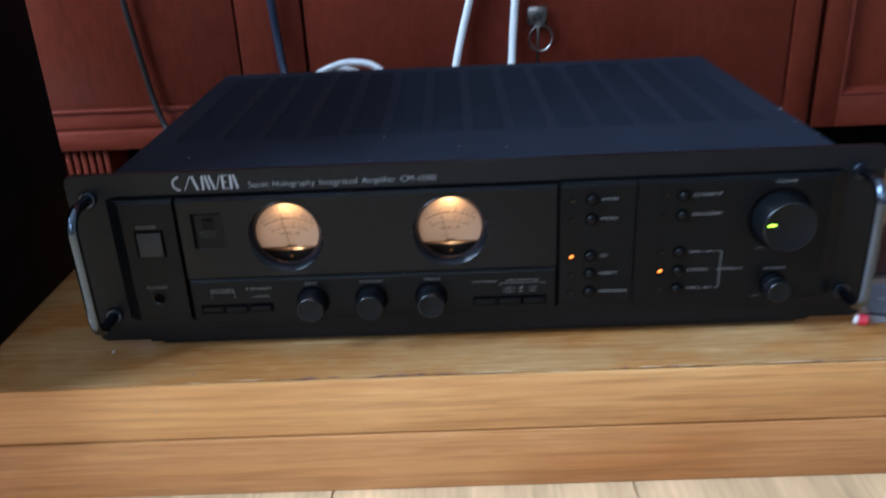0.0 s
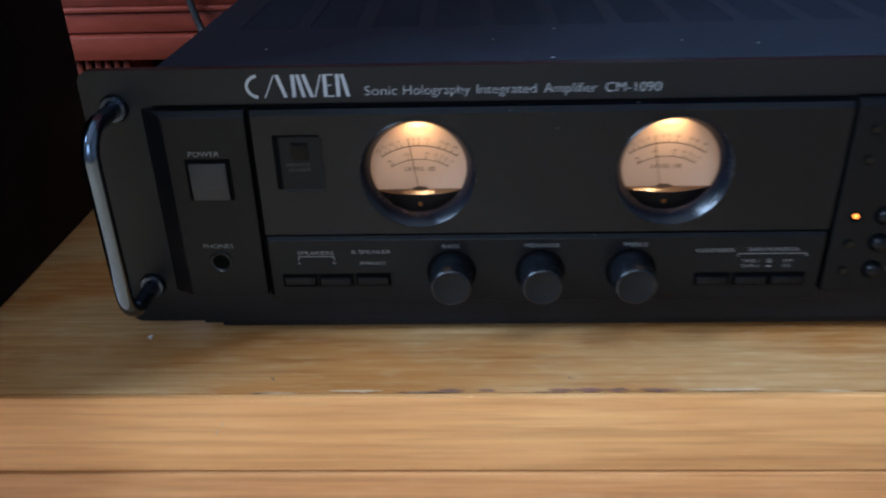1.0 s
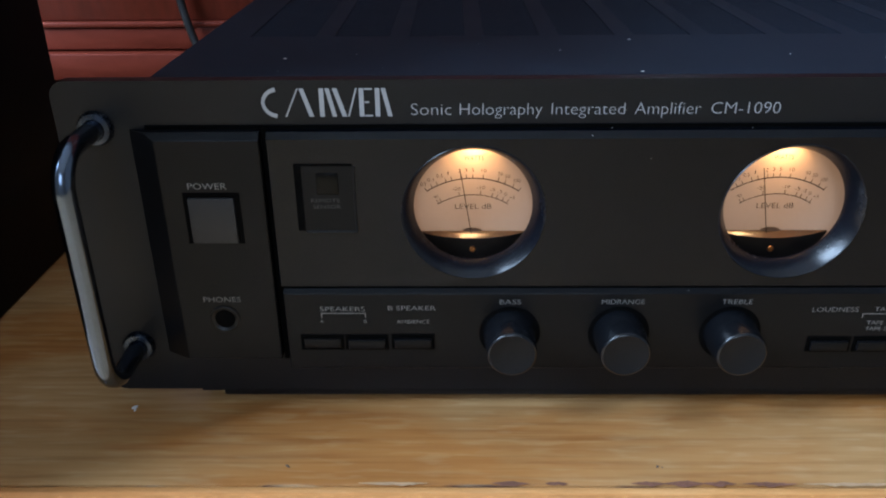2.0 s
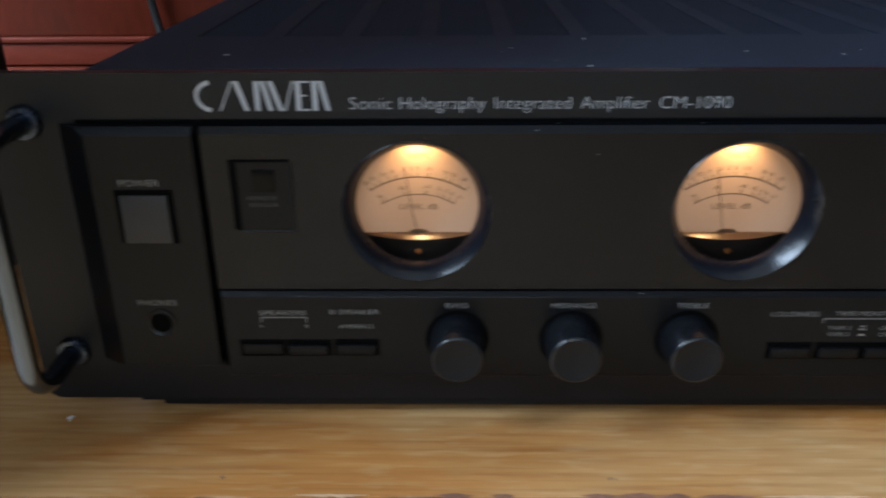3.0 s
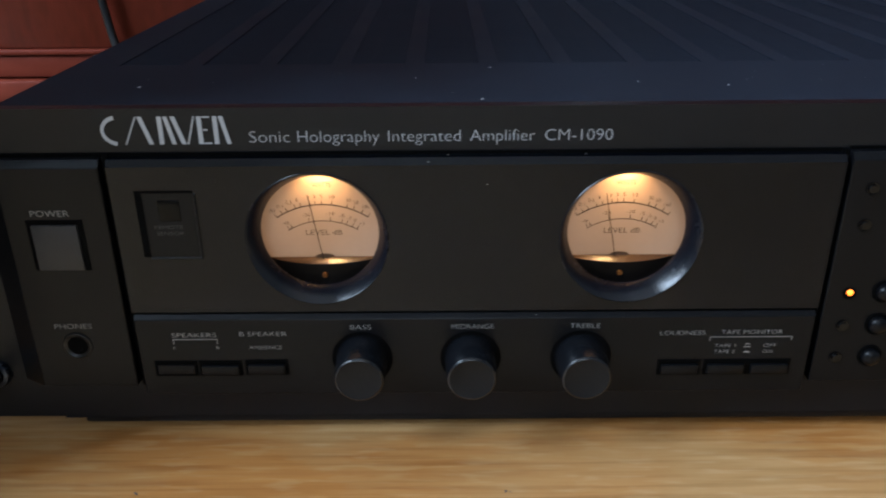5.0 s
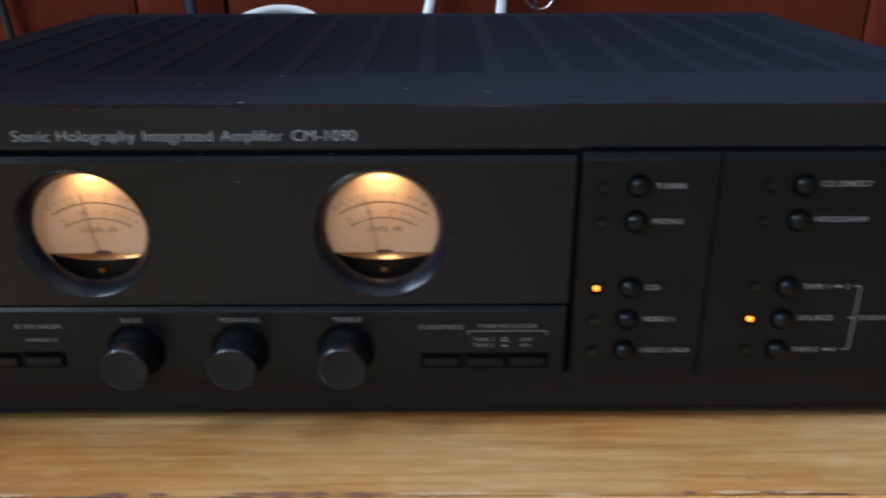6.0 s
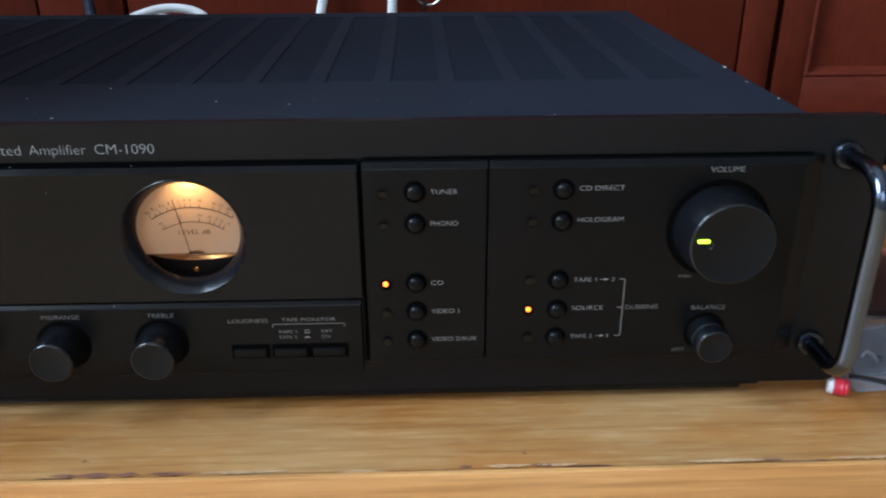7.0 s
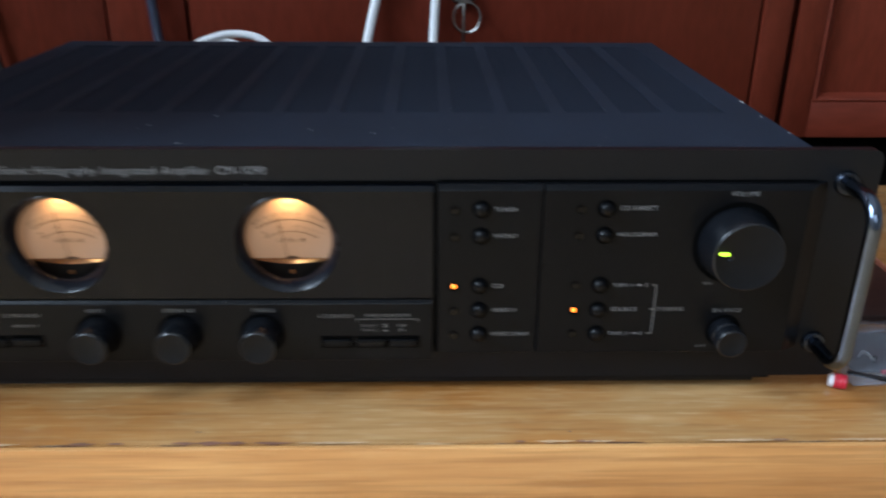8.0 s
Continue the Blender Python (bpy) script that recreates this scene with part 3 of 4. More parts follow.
# ---------- dark board, clear bag and red cap beside the amplifier ----------
board = thing("stained_board", (0.292, 0.135, 0), "dark stained wooden board with a reddish edge lying on the bench", "board")
part("board_face", box(-0.040, 0.0375, -0.072, 0.085, 0.0, 0.006, 0.0008), M["dark_board"], board)
part("edge_strip", box(0.0377, 0.0412, -0.072, 0.085, 0.0, 0.0075, 0.0012), M["red_edge"], board, "reddish worn edge")


def bag_sheet(w, d, lift, seed, puff):
    bm = bmesh.new()
    nx, ny = 46, 32
    rows = []
    for j in range(ny + 1):
        row = []
        for k in range(nx + 1):
            u, v = k / nx, j / ny
            dome = (math.sin(math.pi * u) * math.sin(math.pi * v)) ** 0.45
            crease = noise.noise(Vector((u * 5 + seed, v * 4, seed))) + 0.5 * abs(noise.noise(Vector((u * 11, v * 9 + seed, 3))))
            z = lift + puff * dome * (0.75 + 0.55 * crease)
            row.append(bm.verts.new(((u - 0.5) * w + 0.003 * noise.noise(Vector((v * 6, seed, 1))), (v - 0.5) * d + 0.003 * noise.noise(Vector((u * 6, seed, 7))), max(z, lift))))
        rows.append(row)
    for a, b in zip(rows, rows[1:]):
        for k in range(nx):
            bm.faces.new((a[k], a[k + 1], b[k + 1], b[k]))
    return bm


bag = thing("plastic_bag", (0.312, 0.031, 0), "crumpled clear plastic bag of small parts lying on the bench", "bag")
part("film", bag_sheet(0.122, 0.060, 0.0012, 2.3, 0.010), M["film"], bag, "clear crumpled film")
part("film", bag_sheet(0.120, 0.058, 0.0004, 5.1, 0.0004), M["film"], bag)
part("printed_card", box(-0.054, 0.050, -0.0185, 0.0205, 0.0010, 0.0022, 0.0003), M["grey_card"], bag, "grey printed card")
for points, r in (
    ([(0.030, 0.020, 0.010), (-0.009, 0.006, 0.0125), (-0.022, 0.002, 0.011), (-0.028, -0.001, 0.0095), (-0.0292, -0.005, 0.009), (-0.0288, -0.010, 0.0088), (-0.0284, -0.018, 0.008), (-0.0280, -0.026, 0.006)], 0.0008),
    ([(-0.0275, -0.004, 0.009), (-0.022, -0.010, 0.0095), (-0.014, -0.017, 0.009), (0.004, -0.021, 0.008), (0.03, -0.024, 0.006)], 0.0006),
    ([(-0.050, -0.0125, 0.0065), (-0.047, -0.0105, 0.0080), (-0.0445, -0.0125, 0.0070), (-0.043, -0.0140, 0.0050)], 0.0009),
    ([(-0.060, -0.0302, 0.0012), (-0.035, -0.0296, 0.0028), (-0.01, -0.0300, 0.0020), (0.056, -0.0300, 0.0016)], 0.0005),
    ([(-0.052, 0.0160, 0.0025), (-0.034, 0.0158, 0.0040), (-0.018, 0.0176, 0.0050), (0.02, 0.0200, 0.0060)], 0.0006),
):
    part("film_fold", tube(spline(points, 8), r, 8, flat=0.5), M["fold"], bag, "bright folded edge of film")
wedge = box(-0.011, 0.011, -0.0008, 0.0008, 0.0024, 0.0046, 0.0005)
bmesh.ops.transform(wedge, matrix=Matrix.Translation((-0.0495, -0.0262, 0)) @ Matrix.Rotation(radians(-23), 4, "Z"), verts=wedge.verts)
part("small_clip", wedge, M["black_plastic"], bag, "thin black plastic strip")
for bx, by, lx, ly in ((-0.0415, -0.0115, 0.0020, 0.0022), (-0.0235, -0.0080, 0.0046, 0.0026), (-0.0205, -0.0155, 0.0050, 0.0030), (0.010, -0.006, 0.010, 0.003), (0.026, 0.006, 0.012, 0.003)):
    part("small_clip", box(bx, bx + lx, by, by + ly, 0.0024, 0.0060, 0.0008), M["black_plastic"], bag, "small black plastic piece")
part("red_tag", box(-0.0425, -0.0370, -0.0226, -0.0210, 0.0024, 0.0044, 0.0005), M["red_plastic"], bag, "red scrap")

cap = thing("plastic_tube", (0.2420, 0.0015, 0.0), "small ribbed red and white plastic tube beside a bag", "tube")
red = bmesh.new()
lathe([(0, 0.0062), (0.0034, 0.0062), (0.0040, 0.0054), (0.0036, 0.0046), (0.0041, 0.0036), (0.0037, 0.0026), (0.0041, 0.0016), (0.0038, 0.0004), (0.0038, 0.0), (0, 0)], 20, red)
white = lathe([(0, -0.00005), (0.0036, -0.00005), (0.0039, -0.0007), (0.0034, -0.0013), (0.0037, -0.0020), (0.0030, -0.0026), (0, -0.0026)], 20)
turn_cap = Matrix.Translation((0, 0, 0.0038)) @ Matrix.Rotation(radians(-112), 4, "Z") @ Matrix.Diagonal((0.92, 0.92, 0.92, 1))
for bm in (red, white):
    bmesh.ops.transform(bm, matrix=turn_cap, verts=bm.verts)
part("red_end", red, M["red_plastic"], cap)
part("white_end", white, M["white_plastic"], cap, "white plastic end")

# ---------- integrated amplifier ----------
amp = thing("amplifier", (0, 0, 0), "black rack-width stereo amplifier, switched on, with two lit meters", "amplifier")
W, PZ0, PZ1 = 0.2413, 0.0078, 0.1190
faceplate = part("faceplate", rounded_slab(-W, W, 0.0, 0.0045, PZ0, PZ1, 0.0050, [(x, 0.0773, 0.0231) for x in (-0.1135, -0.0145)]), M["plate"], amp, "black painted metal faceplate with rounded corners")

# cover with rows of vent slots between long ribs
CX, CB, CZ = 0.2135, 0.283, 0.1178
cover_sheet = bmesh.new()
VY0, VY1, VX = 0.069, 0.263, 0.196
grid = [[cover_sheet.verts.new((x, y, CZ)) for x in (-CX, -VX, VX, CX)] for y in (0.0047, VY0, VY1, CB)]
cells = [cover_sheet.faces.new((grid[j][k], grid[j][k + 1], grid[j + 1][k + 1], grid[j + 1][k])) for j in range(3) for k in range(3) if (j, k) != (1, 1)]
deep = bmesh.ops.extrude_face_region(cover_sheet, geom=cells)
bmesh.ops.translate(cover_sheet, verts=[v for v in deep["geom"] if isinstance(v, bmesh.types.BMVert)], vec=(0, 0, -0.0012))
cover = part("cover", cover_sheet, M["cover"], amp, "black textured metal cover with vent slots", smooth=False)
BANDS, RIB, SLATS = 14, 0.0072, 70
pitch = 2 * VX / BANDS
rib = mesh_of("rib", box(-RIB / 2, RIB / 2, VY0, VY1, CZ - 0.0012, CZ), M["cover"], False)
for k in range(1, BANDS):
    part("rib", rib, None, cover, at=(-VX + k * pitch, 0, 0))
slat = mesh_of("slat", box(-VX, VX, -0.0008, 0.0008, CZ - 0.0014, CZ - 0.0004), M["cover"], False)
for j in range(1, SLATS):
    part("slat", slat, None, cover, at=(0, VY0 + (VY1 - VY0) * j / SLATS, 0))
for side in (-1, 1):
    part("cover_side", box(-0.0006, 0.0006, 0.0047, CB, 0.010, CZ - 0.0013), M["cover"], amp, at=(side * (CX - 0.0006), 0, 0))
part("chassis", box(-CX + 0.002, CX - 0.002, 0.0048, CB - 0.001, 0.0036, 0.0100, bm=box(-CX + 0.002, CX - 0.002, CB - 0.003, CB - 0.001, 0.0102, CZ - 0.002)), M["plate"], amp)
# invented bar that stands in for the contact shadow below the faceplate
part("contact_shade_bar", box(-0.203, 0.203, 0.0018, 0.0046, 0.0034, 0.0076, 0.0012), M["plate"], amp, "black bar added as contact shade under the faceplate")
# unseen tray, coloured near-black so the vents look deep and unlit
part("vent_shade_tray", box(-CX + 0.004, CX - 0.004, 0.030, CB - 0.004, 0.085, 0.090), M["shade_black"], amp, "near-black tray added as the shade below the vents")
foot = mesh_of("foot", box(-0.014, 0.014, -0.014, 0.014, 0.0, 0.0035, 0.0010), M["button"])
for fx, fy in ((-0.18, 0.035), (0.18, 0.035), (-0.18, 0.245), (0.18, 0.245)):
    part("foot", foot, None, amp, "black rubber foot", at=(fx, fy, 0))

# proud panels on the faceplate
PY = -0.005


def sloped(bm, side):
    """Slopes a panel's outer end back to the faceplate."""
    for v in bm.verts:
        if side * v.co.x > 0.210:
            v.co.x -= side * 0.0085 * max(0.0, -v.co.y / 0.005) if v.co.y < -0.001 else 0
    return bm


def panel_block(x0, x1, y0, z0, z1, chamfer=0.0021):
    """A flat panel block whose top front edge alone is chamfered."""
    bm = box(x0, x1, y0, -0.0001, z0, z1)
    edge = [e for e in bm.edges if all(abs(v.co.y - y0) < 1e-6 and abs(v.co.z - z1) < 1e-6 for v in e.verts)]
    bmesh.ops.bevel(bm, geom=edge, offset=chamfer, segments=1, affect="EDGES", profile=0.5)
    rest = [e for e in bm.edges if all(abs(v.co.y - y0) < 1e-6 for v in e.verts)]
    bmesh.ops.bevel(bm, geom=rest, offset=0.00025, segments=1, affect="EDGES", profile=0.5)
    return bm


power_panel = part("power_panel", sloped(panel_block(-0.2190, -0.1786, PY, 0.0238, 0.1040), -1), M["panel"], amp, smooth=False)
METERS = (-0.1135, -0.0145)
MZ, MR = 0.0775, 0.0227
meter_panel = part("meter_panel", pierced_slab(-0.1764, 0.0493, PY, -0.0001, 0.0518, 0.1040, [(x, MZ, MR) for x in METERS]), M["meter_panel"], amp, smooth=False)
tone_panel = part("tone_panel", panel_block(-0.1757, 0.0485, PY - 0.0008, 0.0205, 0.0510, 0.0014), M["panel"], amp, smooth=False)
selector_panel = part("selector_panel", panel_block(0.0510, 0.0957, PY, 0.0238, 0.1048), M["panel"], amp, smooth=False)
volume_panel = part("volume_panel", sloped(panel_block(0.0964, 0.2190, PY, 0.0238, 0.1048), 1), M["panel"], amp, smooth=False)
# near-black strips laid on the faceplate as the shade between panels
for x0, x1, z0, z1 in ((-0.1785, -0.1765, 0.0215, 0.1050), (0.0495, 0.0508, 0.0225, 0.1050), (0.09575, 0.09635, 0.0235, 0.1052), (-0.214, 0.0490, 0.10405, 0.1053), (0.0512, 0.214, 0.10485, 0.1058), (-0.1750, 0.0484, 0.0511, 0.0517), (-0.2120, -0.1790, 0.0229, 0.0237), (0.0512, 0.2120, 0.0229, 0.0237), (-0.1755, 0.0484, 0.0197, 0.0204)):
    part("panel_gap_shade", box(x0, x1, -0.0012 if x1 - x0 < 0.01 else -0.0004, -0.00005, z0, z1), M["shade_black"], faceplate, "near-black strip painting the shade of a gap between panels", smooth=False)

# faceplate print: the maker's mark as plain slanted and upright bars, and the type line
def mark_piece(outline):
    bm = bmesh.new()
    bm.faces.new([bm.verts.new((x, -0.00015, z)) for x, z in outline])
    part("mark_bar", bm, M["logo"], faceplate, "silver printed bar of a maker's mark", smooth=False)


bow = [(a, 0.0048) for a in range(100, 261, 20)] + [(a, 0.0039 - 0.0004 * abs(a - 180) / 80) for a in range(260, 99, -20)]
bow = [(-0.1722 + r * 1.12 * math.cos(radians(a)), 0.1121 + r * math.sin(radians(a))) for a, r in bow]
arch = bmesh.new()
half = len(bow) // 2
for k in range(half - 1):
    arch.faces.new([arch.verts.new((x, -0.00015, z)) for x, z in (bow[k], bow[k + 1], bow[-k - 2], bow[-k - 1])])
bmesh.ops.remove_doubles(arch, verts=arch.verts, dist=1e-6)
part("mark_bow", arch, M["logo"], faceplate, "silver printed bow of a maker's mark", smooth=False)
MARK_LOW, MARK_TOP = 0.1078, 0.1165
for xa, xb, w in ((-0.1706, -0.1666, 0.0005), (-0.1632, -0.1660, 0.0014), (-0.1600, -0.1600, 0.0014), (-0.1562, -0.1582, 0.0013), (-0.1532, -0.1560, 0.0014), (-0.1516, -0.1490, 0.0005), (-0.1480, -0.1480, 0.0014), (-0.1432, -0.1432, 0.0014), (-0.1394, -0.1414, 0.0013)):
    mark_piece(((xa, MARK_LOW), (xa + w, MARK_LOW), (xb + w, MARK_TOP), (xb, MARK_TOP)))
for x0, x1, z in ((-0.1464, -0.1440, 0.1160), (-0.1464, -0.1440, 0.1078), (-0.1464, -0.1450, 0.1120)):
    mark_piece(((x0, z), (x1, z), (x1, z + 0.0005), (x0, z + 0.0005)))
for words, x0, x1 in (("Sonic", -0.1325, -0.1203), ("Holography", -0.1178, -0.0930), ("Integrated", -0.0902, -0.0682), ("Amplifier", -0.0652, -0.0455), ("CM-1090", -0.0424, -0.0218)):
    lettering(words, x0, x1, 0.1100, 0.0037, faceplate, M["logo"], y=-0.00015, weight=-0.017)

# power switch, socket and remote sensor
rim = bmesh.new()
for x0, x1, z0, z1 in ((-0.2040, -0.1864, 0.0836, 0.0850), (-0.2040, -0.2027, 0.0678, 0.0836), (-0.1880, -0.1864, 0.0678, 0.0836)):
    box(x0, x1, PY - 0.0004, PY + 0.0002, z0, z1, bm=rim)
part("switch_surround", rim, M["shade_black"], power_panel, smooth=False)
part("power_button", box(-0.2026, -0.1881, PY - 0.0010, PY + 0.0001, 0.0680, 0.0835, 0.0004), M["power"], power_panel, "grey power button")
lettering("POWER", -0.2020, -0.1900, 0.0873, 0.0021, power_panel, M["ink_dim"])
lettering("PHONES", -0.2025, -0.1902, 0.0472, 0.0019, power_panel, M["ink_dim"])
part("phone_socket", lathe([(0.0050, 0.0), (0.0049, -0.0004), (0.0044, -0.0006), (0.0034, -0.0001)], 32), M["jack"], power_panel, "black headphone socket", at=(-0.1962, PY - 0.00005, 0.0398))
part("socket_hole", lathe([(0.0037, -0.0001), (0, -0.0001)], 32), M["shade_black"], power_panel, at=(-0.1962, PY - 0.00005, 0.0398))
# the recess's shadow at left and top, painted as near-black bars
recess_shade = bmesh.new()
for x0, x1, z0, z1 in ((-0.1687, -0.1508, 0.0937, 0.0945), (-0.1687, -0.1664, 0.0722, 0.0937)):
    box(x0, x1, PY - 0.0002, PY + 0.0002, z0, z1, bm=recess_shade)
part("sensor_frame", recess_shade, M["shade_black"], meter_panel, "near-black bars painting the shadow in a recess", smooth=False)
sill = bmesh.new()
for x0, x1, z0, z1 in ((-0.1664, -0.1500, 0.0715, 0.0722), (-0.1507, -0.1500, 0.0722, 0.0937)):
    box(x0, x1, PY - 0.0006, PY + 0.0002, z0, z1, 0.0002, 1, bm=sill)
part("sensor_frame", sill, M["plate"], meter_panel, smooth=False)
part("sensor_window", box(-0.1664, -0.1507, PY - 0.0002, PY + 0.0002, 0.0722, 0.0937), M["panel"], meter_panel, "dark remote sensor window")
part("sensor_eye", box(-0.1620, -0.1552, PY - 0.0004, PY, 0.0845, 0.0915, 0.0003), M["sensor"], meter_panel)
lettering("REMOTE", -0.1640, -0.1550, 0.0825, 0.0013, meter_panel, M["ink_faint"], y=PY - 0.0003)
lettering("SENSOR", -0.1635, -0.1548, 0.0804, 0.0013, meter_panel, M["ink_faint"], y=PY - 0.0003)

# meters
DY = 0.0090


def arc_print(bm, r, a0, a1, w, cz, y, n=28):
    for k in range(n):
        a, b = a0 + (a1 - a0) * k / n, a0 + (a1 - a0) * (k + 1) / n
        bm.faces.new([bm.verts.new((q * math.sin(c), y, cz + q * math.cos(c))) for q, c in ((r, a), (r, b), (r + w, b), (r + w, a))])


def tick(bm, a, r0, r1, w, cz, y):
    s, c = math.sin(a), math.cos(a)
    bm.faces.new([bm.verts.new((q * s + d * c, y, cz + q * c - d * s)) for q, d in ((r0, -w), (r0, w), (r1, w), (r1, -w))])


def meter(mx, lean, pivot):
    """A round panel meter: sloping bezel, dial card, mask, needle, screw; its middle is the origin."""
    at = (mx, 0, MZ)
    body = part("meter", lathe([(0.0226, -0.0002), (0.0226, PY - 0.0001), (0.0224, PY - 0.0003), (0.0221, PY - 0.0001), (0.0193, 0.0014), (0.0190, 0.0020), (0.0191, 0.0026), (0.0216, 0.0030), (0.0216, 0.0046), (0.0236, 0.0049), (0.0236, 0.0110), (0.0, 0.0110)], 72), M["bezel"], amp, "round warm-lit power meter in a glossy black bezel", at=at)
    dial = lathe([(0.0, DY), (0.0234, DY)], 64)
    part("dial_card", dial, M["dial"], body, "cream dial card with a warm glow added to its surface")
    ink, cz, y = bmesh.new(), -0.0206, DY - 0.0001
    A = math.asin(0.0150 / 0.0272)
    arc_print(ink, 0.0272, -A, A, 0.00034, cz, y)
    arc_print(ink, 0.0215, -0.565, 0.565, 0.00024, cz, y)
    for a in (-0.58, -0.50, -0.43, -0.32, -0.25, -0.14, -0.075, 0.0, 0.12, 0.30, 0.385, 0.49, 0.58):
        tick(ink, a, 0.0273, 0.0288, 0.00011, cz, y)
    for a in (-0.54, -0.49, -0.20, 0.115, 0.29, 0.365, 0.46, 0.54):
        tick(ink, a, 0.0216, 0.0231, 0.00010, cz, y)
    part("scale", ink, M["dial_ink"], body, smooth=False)
    top = lambda words, a, r, h, w: lettering(words, r * math.sin(a) - w / 2, r * math.sin(a) + w / 2, cz + r * math.cos(a), h, body, M["dial_ink"], y=y, name="scale_figure")
    for words, a, w in ((".03", -0.575, 0.0022), ("0.1", -0.475, 0.0021), ("0.5", -0.365, 0.0021), ("1", -0.270, 0.0003), ("2", -0.145, 0.0009), ("3", -0.075, 0.0009), ("5", 0.0, 0.0009), ("10", 0.12, 0.0016), ("30", 0.30, 0.0016), ("50", 0.385, 0.0016), ("100", 0.50, 0.0022)):
        top(words, a, 0.0302, 0.0013, w)
    for words, a, w in (("-40", -0.53, 0.0020), ("-20", -0.22, 0.0026), ("-10", 0.11, 0.0026), ("-5", 0.27, 0.0017), ("-3", 0.37, 0.0014), ("0", 0.46, 0.0009), ("+3", 0.56, 0.0016)):
        top(words, a, 0.0243, 0.0012, w)
    lettering("WATTS", -0.0028, 0.0034, 0.0137, 0.0016, body, M["dial_ink"], y=y, name="dial_lettering")
    lettering("LEVEL dB", -0.0058, 0.0062, -0.0031, 0.0019, body, M["dial_ink"], y=y, name="dial_lettering")
    # a glossy ledge sloping forward below the dial, and the dark mask under it
    xs = [-0.0186 + 0.0372 * k / 24 for k in range(25)]
    reach = lambda x: 0.0002 + 0.0024 * (1 - (x / 0.0187) ** 2)
    back, edge = DY - 0.0003, -0.01190
    ledge, rows = bmesh.new(), []
    for u in (0.0, 0.15, 0.3, 0.45, 0.6, 0.75, 0.9, 1.0):
        rows.append([ledge.verts.new((x, back - reach(x) * u, edge - reach(x) * (0.40 * u + 0.24 * u * u))) for x in xs])
    for p, q in zip(rows, rows[1:]):
        for k in range(24):
            ledge.faces.new((p[k], p[k + 1], q[k + 1], q[k]))
    mask, grid = bmesh.new(), []
    for x in xs:
        head, foot = edge - 0.64 * reach(x), -math.sqrt(0.0224 ** 2 - x * x)
        grid.append([mask.verts.new((x, back - reach(x) - 0.0004 * j / 6, head + (min(foot, head - 0.0002) - head) * j / 6)) for j in range(7)])
    for p, q in zip(grid, grid[1:]):
        for j in range(6):
            mask.faces.new((p[j], q[j], q[j + 1], p[j + 1]))
    part("ledge", ledge, M["ledge"], body, "brown ledge lit by the bulb")
    part("lower_mask", mask, M["mask"], body, "dark mask with a lit ledge")
    part("adjusting_screw", lathe([(0.0, -0.0003), (0.0008, -0.0003), (0.0011, 0.0001), (0.0011, 0.0014)], 20), M["screw"], body, "small brass adjusting screw", at=(0, 0.0058, -0.0174))
    hub = lathe([(0.0, 0.0), (0.0028, 0.0002), (0.0033, 0.0006), (0.0033, 0.0010)], 32)
    for v in list(hub.verts):
        v.co.z = max(v.co.z * 0.36, 0.0)
    part("needle_hub", hub, M["hub"], body, at=(0, 0.0082, -0.01205))
    needle = bmesh.new()
    a = lean
    base, tip = Vector((pivot, 0.0074, -0.0123)), Vector((pivot + math.sin(a) * 0.0232, 0.0074, -0.0123 + math.cos(a) * 0.0232))
    tube([base, base.lerp(tip, 0.5), tip], 0.00013, 6, needle)
    part("needle", needle, M["dial_ink"], body)


meter(METERS[0], -0.165, -0.0004)
meter(METERS[1], -0.190, -0.0017)

# tone controls
TY, TU = PY - 0.0008, 0.0006
for words, x0, x1 in (("SPEAKERS", -0.1640, -0.1492),):
    lettering(words, x0, x1, 0.0434 + TU, 0.0017, tone_panel, M["ink_dim"], y=TY - 0.00015)
lettering("B SPEAKER", -0.1415, -0.1258, 0.0437 + TU, 0.0017, tone_panel, M["ink_dim"], y=TY - 0.00015)
lettering("AMBIENCE", -0.1388, -0.1278, 0.0385 + TU, 0.0014, tone_panel, M["ink_dim"], y=TY - 0.00015)
lettering("A", -0.1643, -0.1632, 0.0386 + TU, 0.0012, tone_panel, M["ink_dim"], y=TY - 0.00015)
lettering("B", -0.1497, -0.1487, 0.0386 + TU, 0.0012, tone_panel, M["ink_dim"], y=TY - 0.00015)
T = 0.00025
printed([(p, q, r + TU, w + TU) for p, q, r, w in ((-0.1638, -0.1490, 0.0416, 0.0416 + T), (-0.1638, -0.1638 + T, 0.0400, 0.0416), (-0.1490 - T, -0.1490, 0.0400, 0.0416))], tone_panel, M["ink_dim"], TY - 0.00015)
lettering("BASS", -0.1047, -0.0977, 0.0460 + TU, 0.0018, tone_panel, M["ink_dim"], y=TY - 0.00015)
lettering("MIDRANGE", -0.0712, -0.0572, 0.0460 + TU, 0.0018, tone_panel, M["ink_dim"], y=TY - 0.00015)
lettering("TREBLE", -0.0320, -0.0220, 0.0460 + TU, 0.0018, tone_panel, M["ink_dim"], y=TY - 0.00015)
lettering("LOUDNESS", -0.0020, 0.0130, 0.0430 + TU, 0.0017, tone_panel, M["ink_dim"], y=TY - 0.00015)
lettering("TAPE MONITOR", 0.0182, 0.0386, 0.0432 + TU, 0.0016, tone_panel, M["ink_dim"], y=TY - 0.00015)
printed([(p, q, r + TU, w + TU) for p, q, r, w in ((0.0146, 0.0420, 0.0412, 0.0412 + T), (0.0146, 0.0146 + T, 0.0398, 0.0412), (0.0420 - T, 0.0420, 0.0398, 0.0412))], tone_panel, M["ink_dim"], TY - 0.00015)
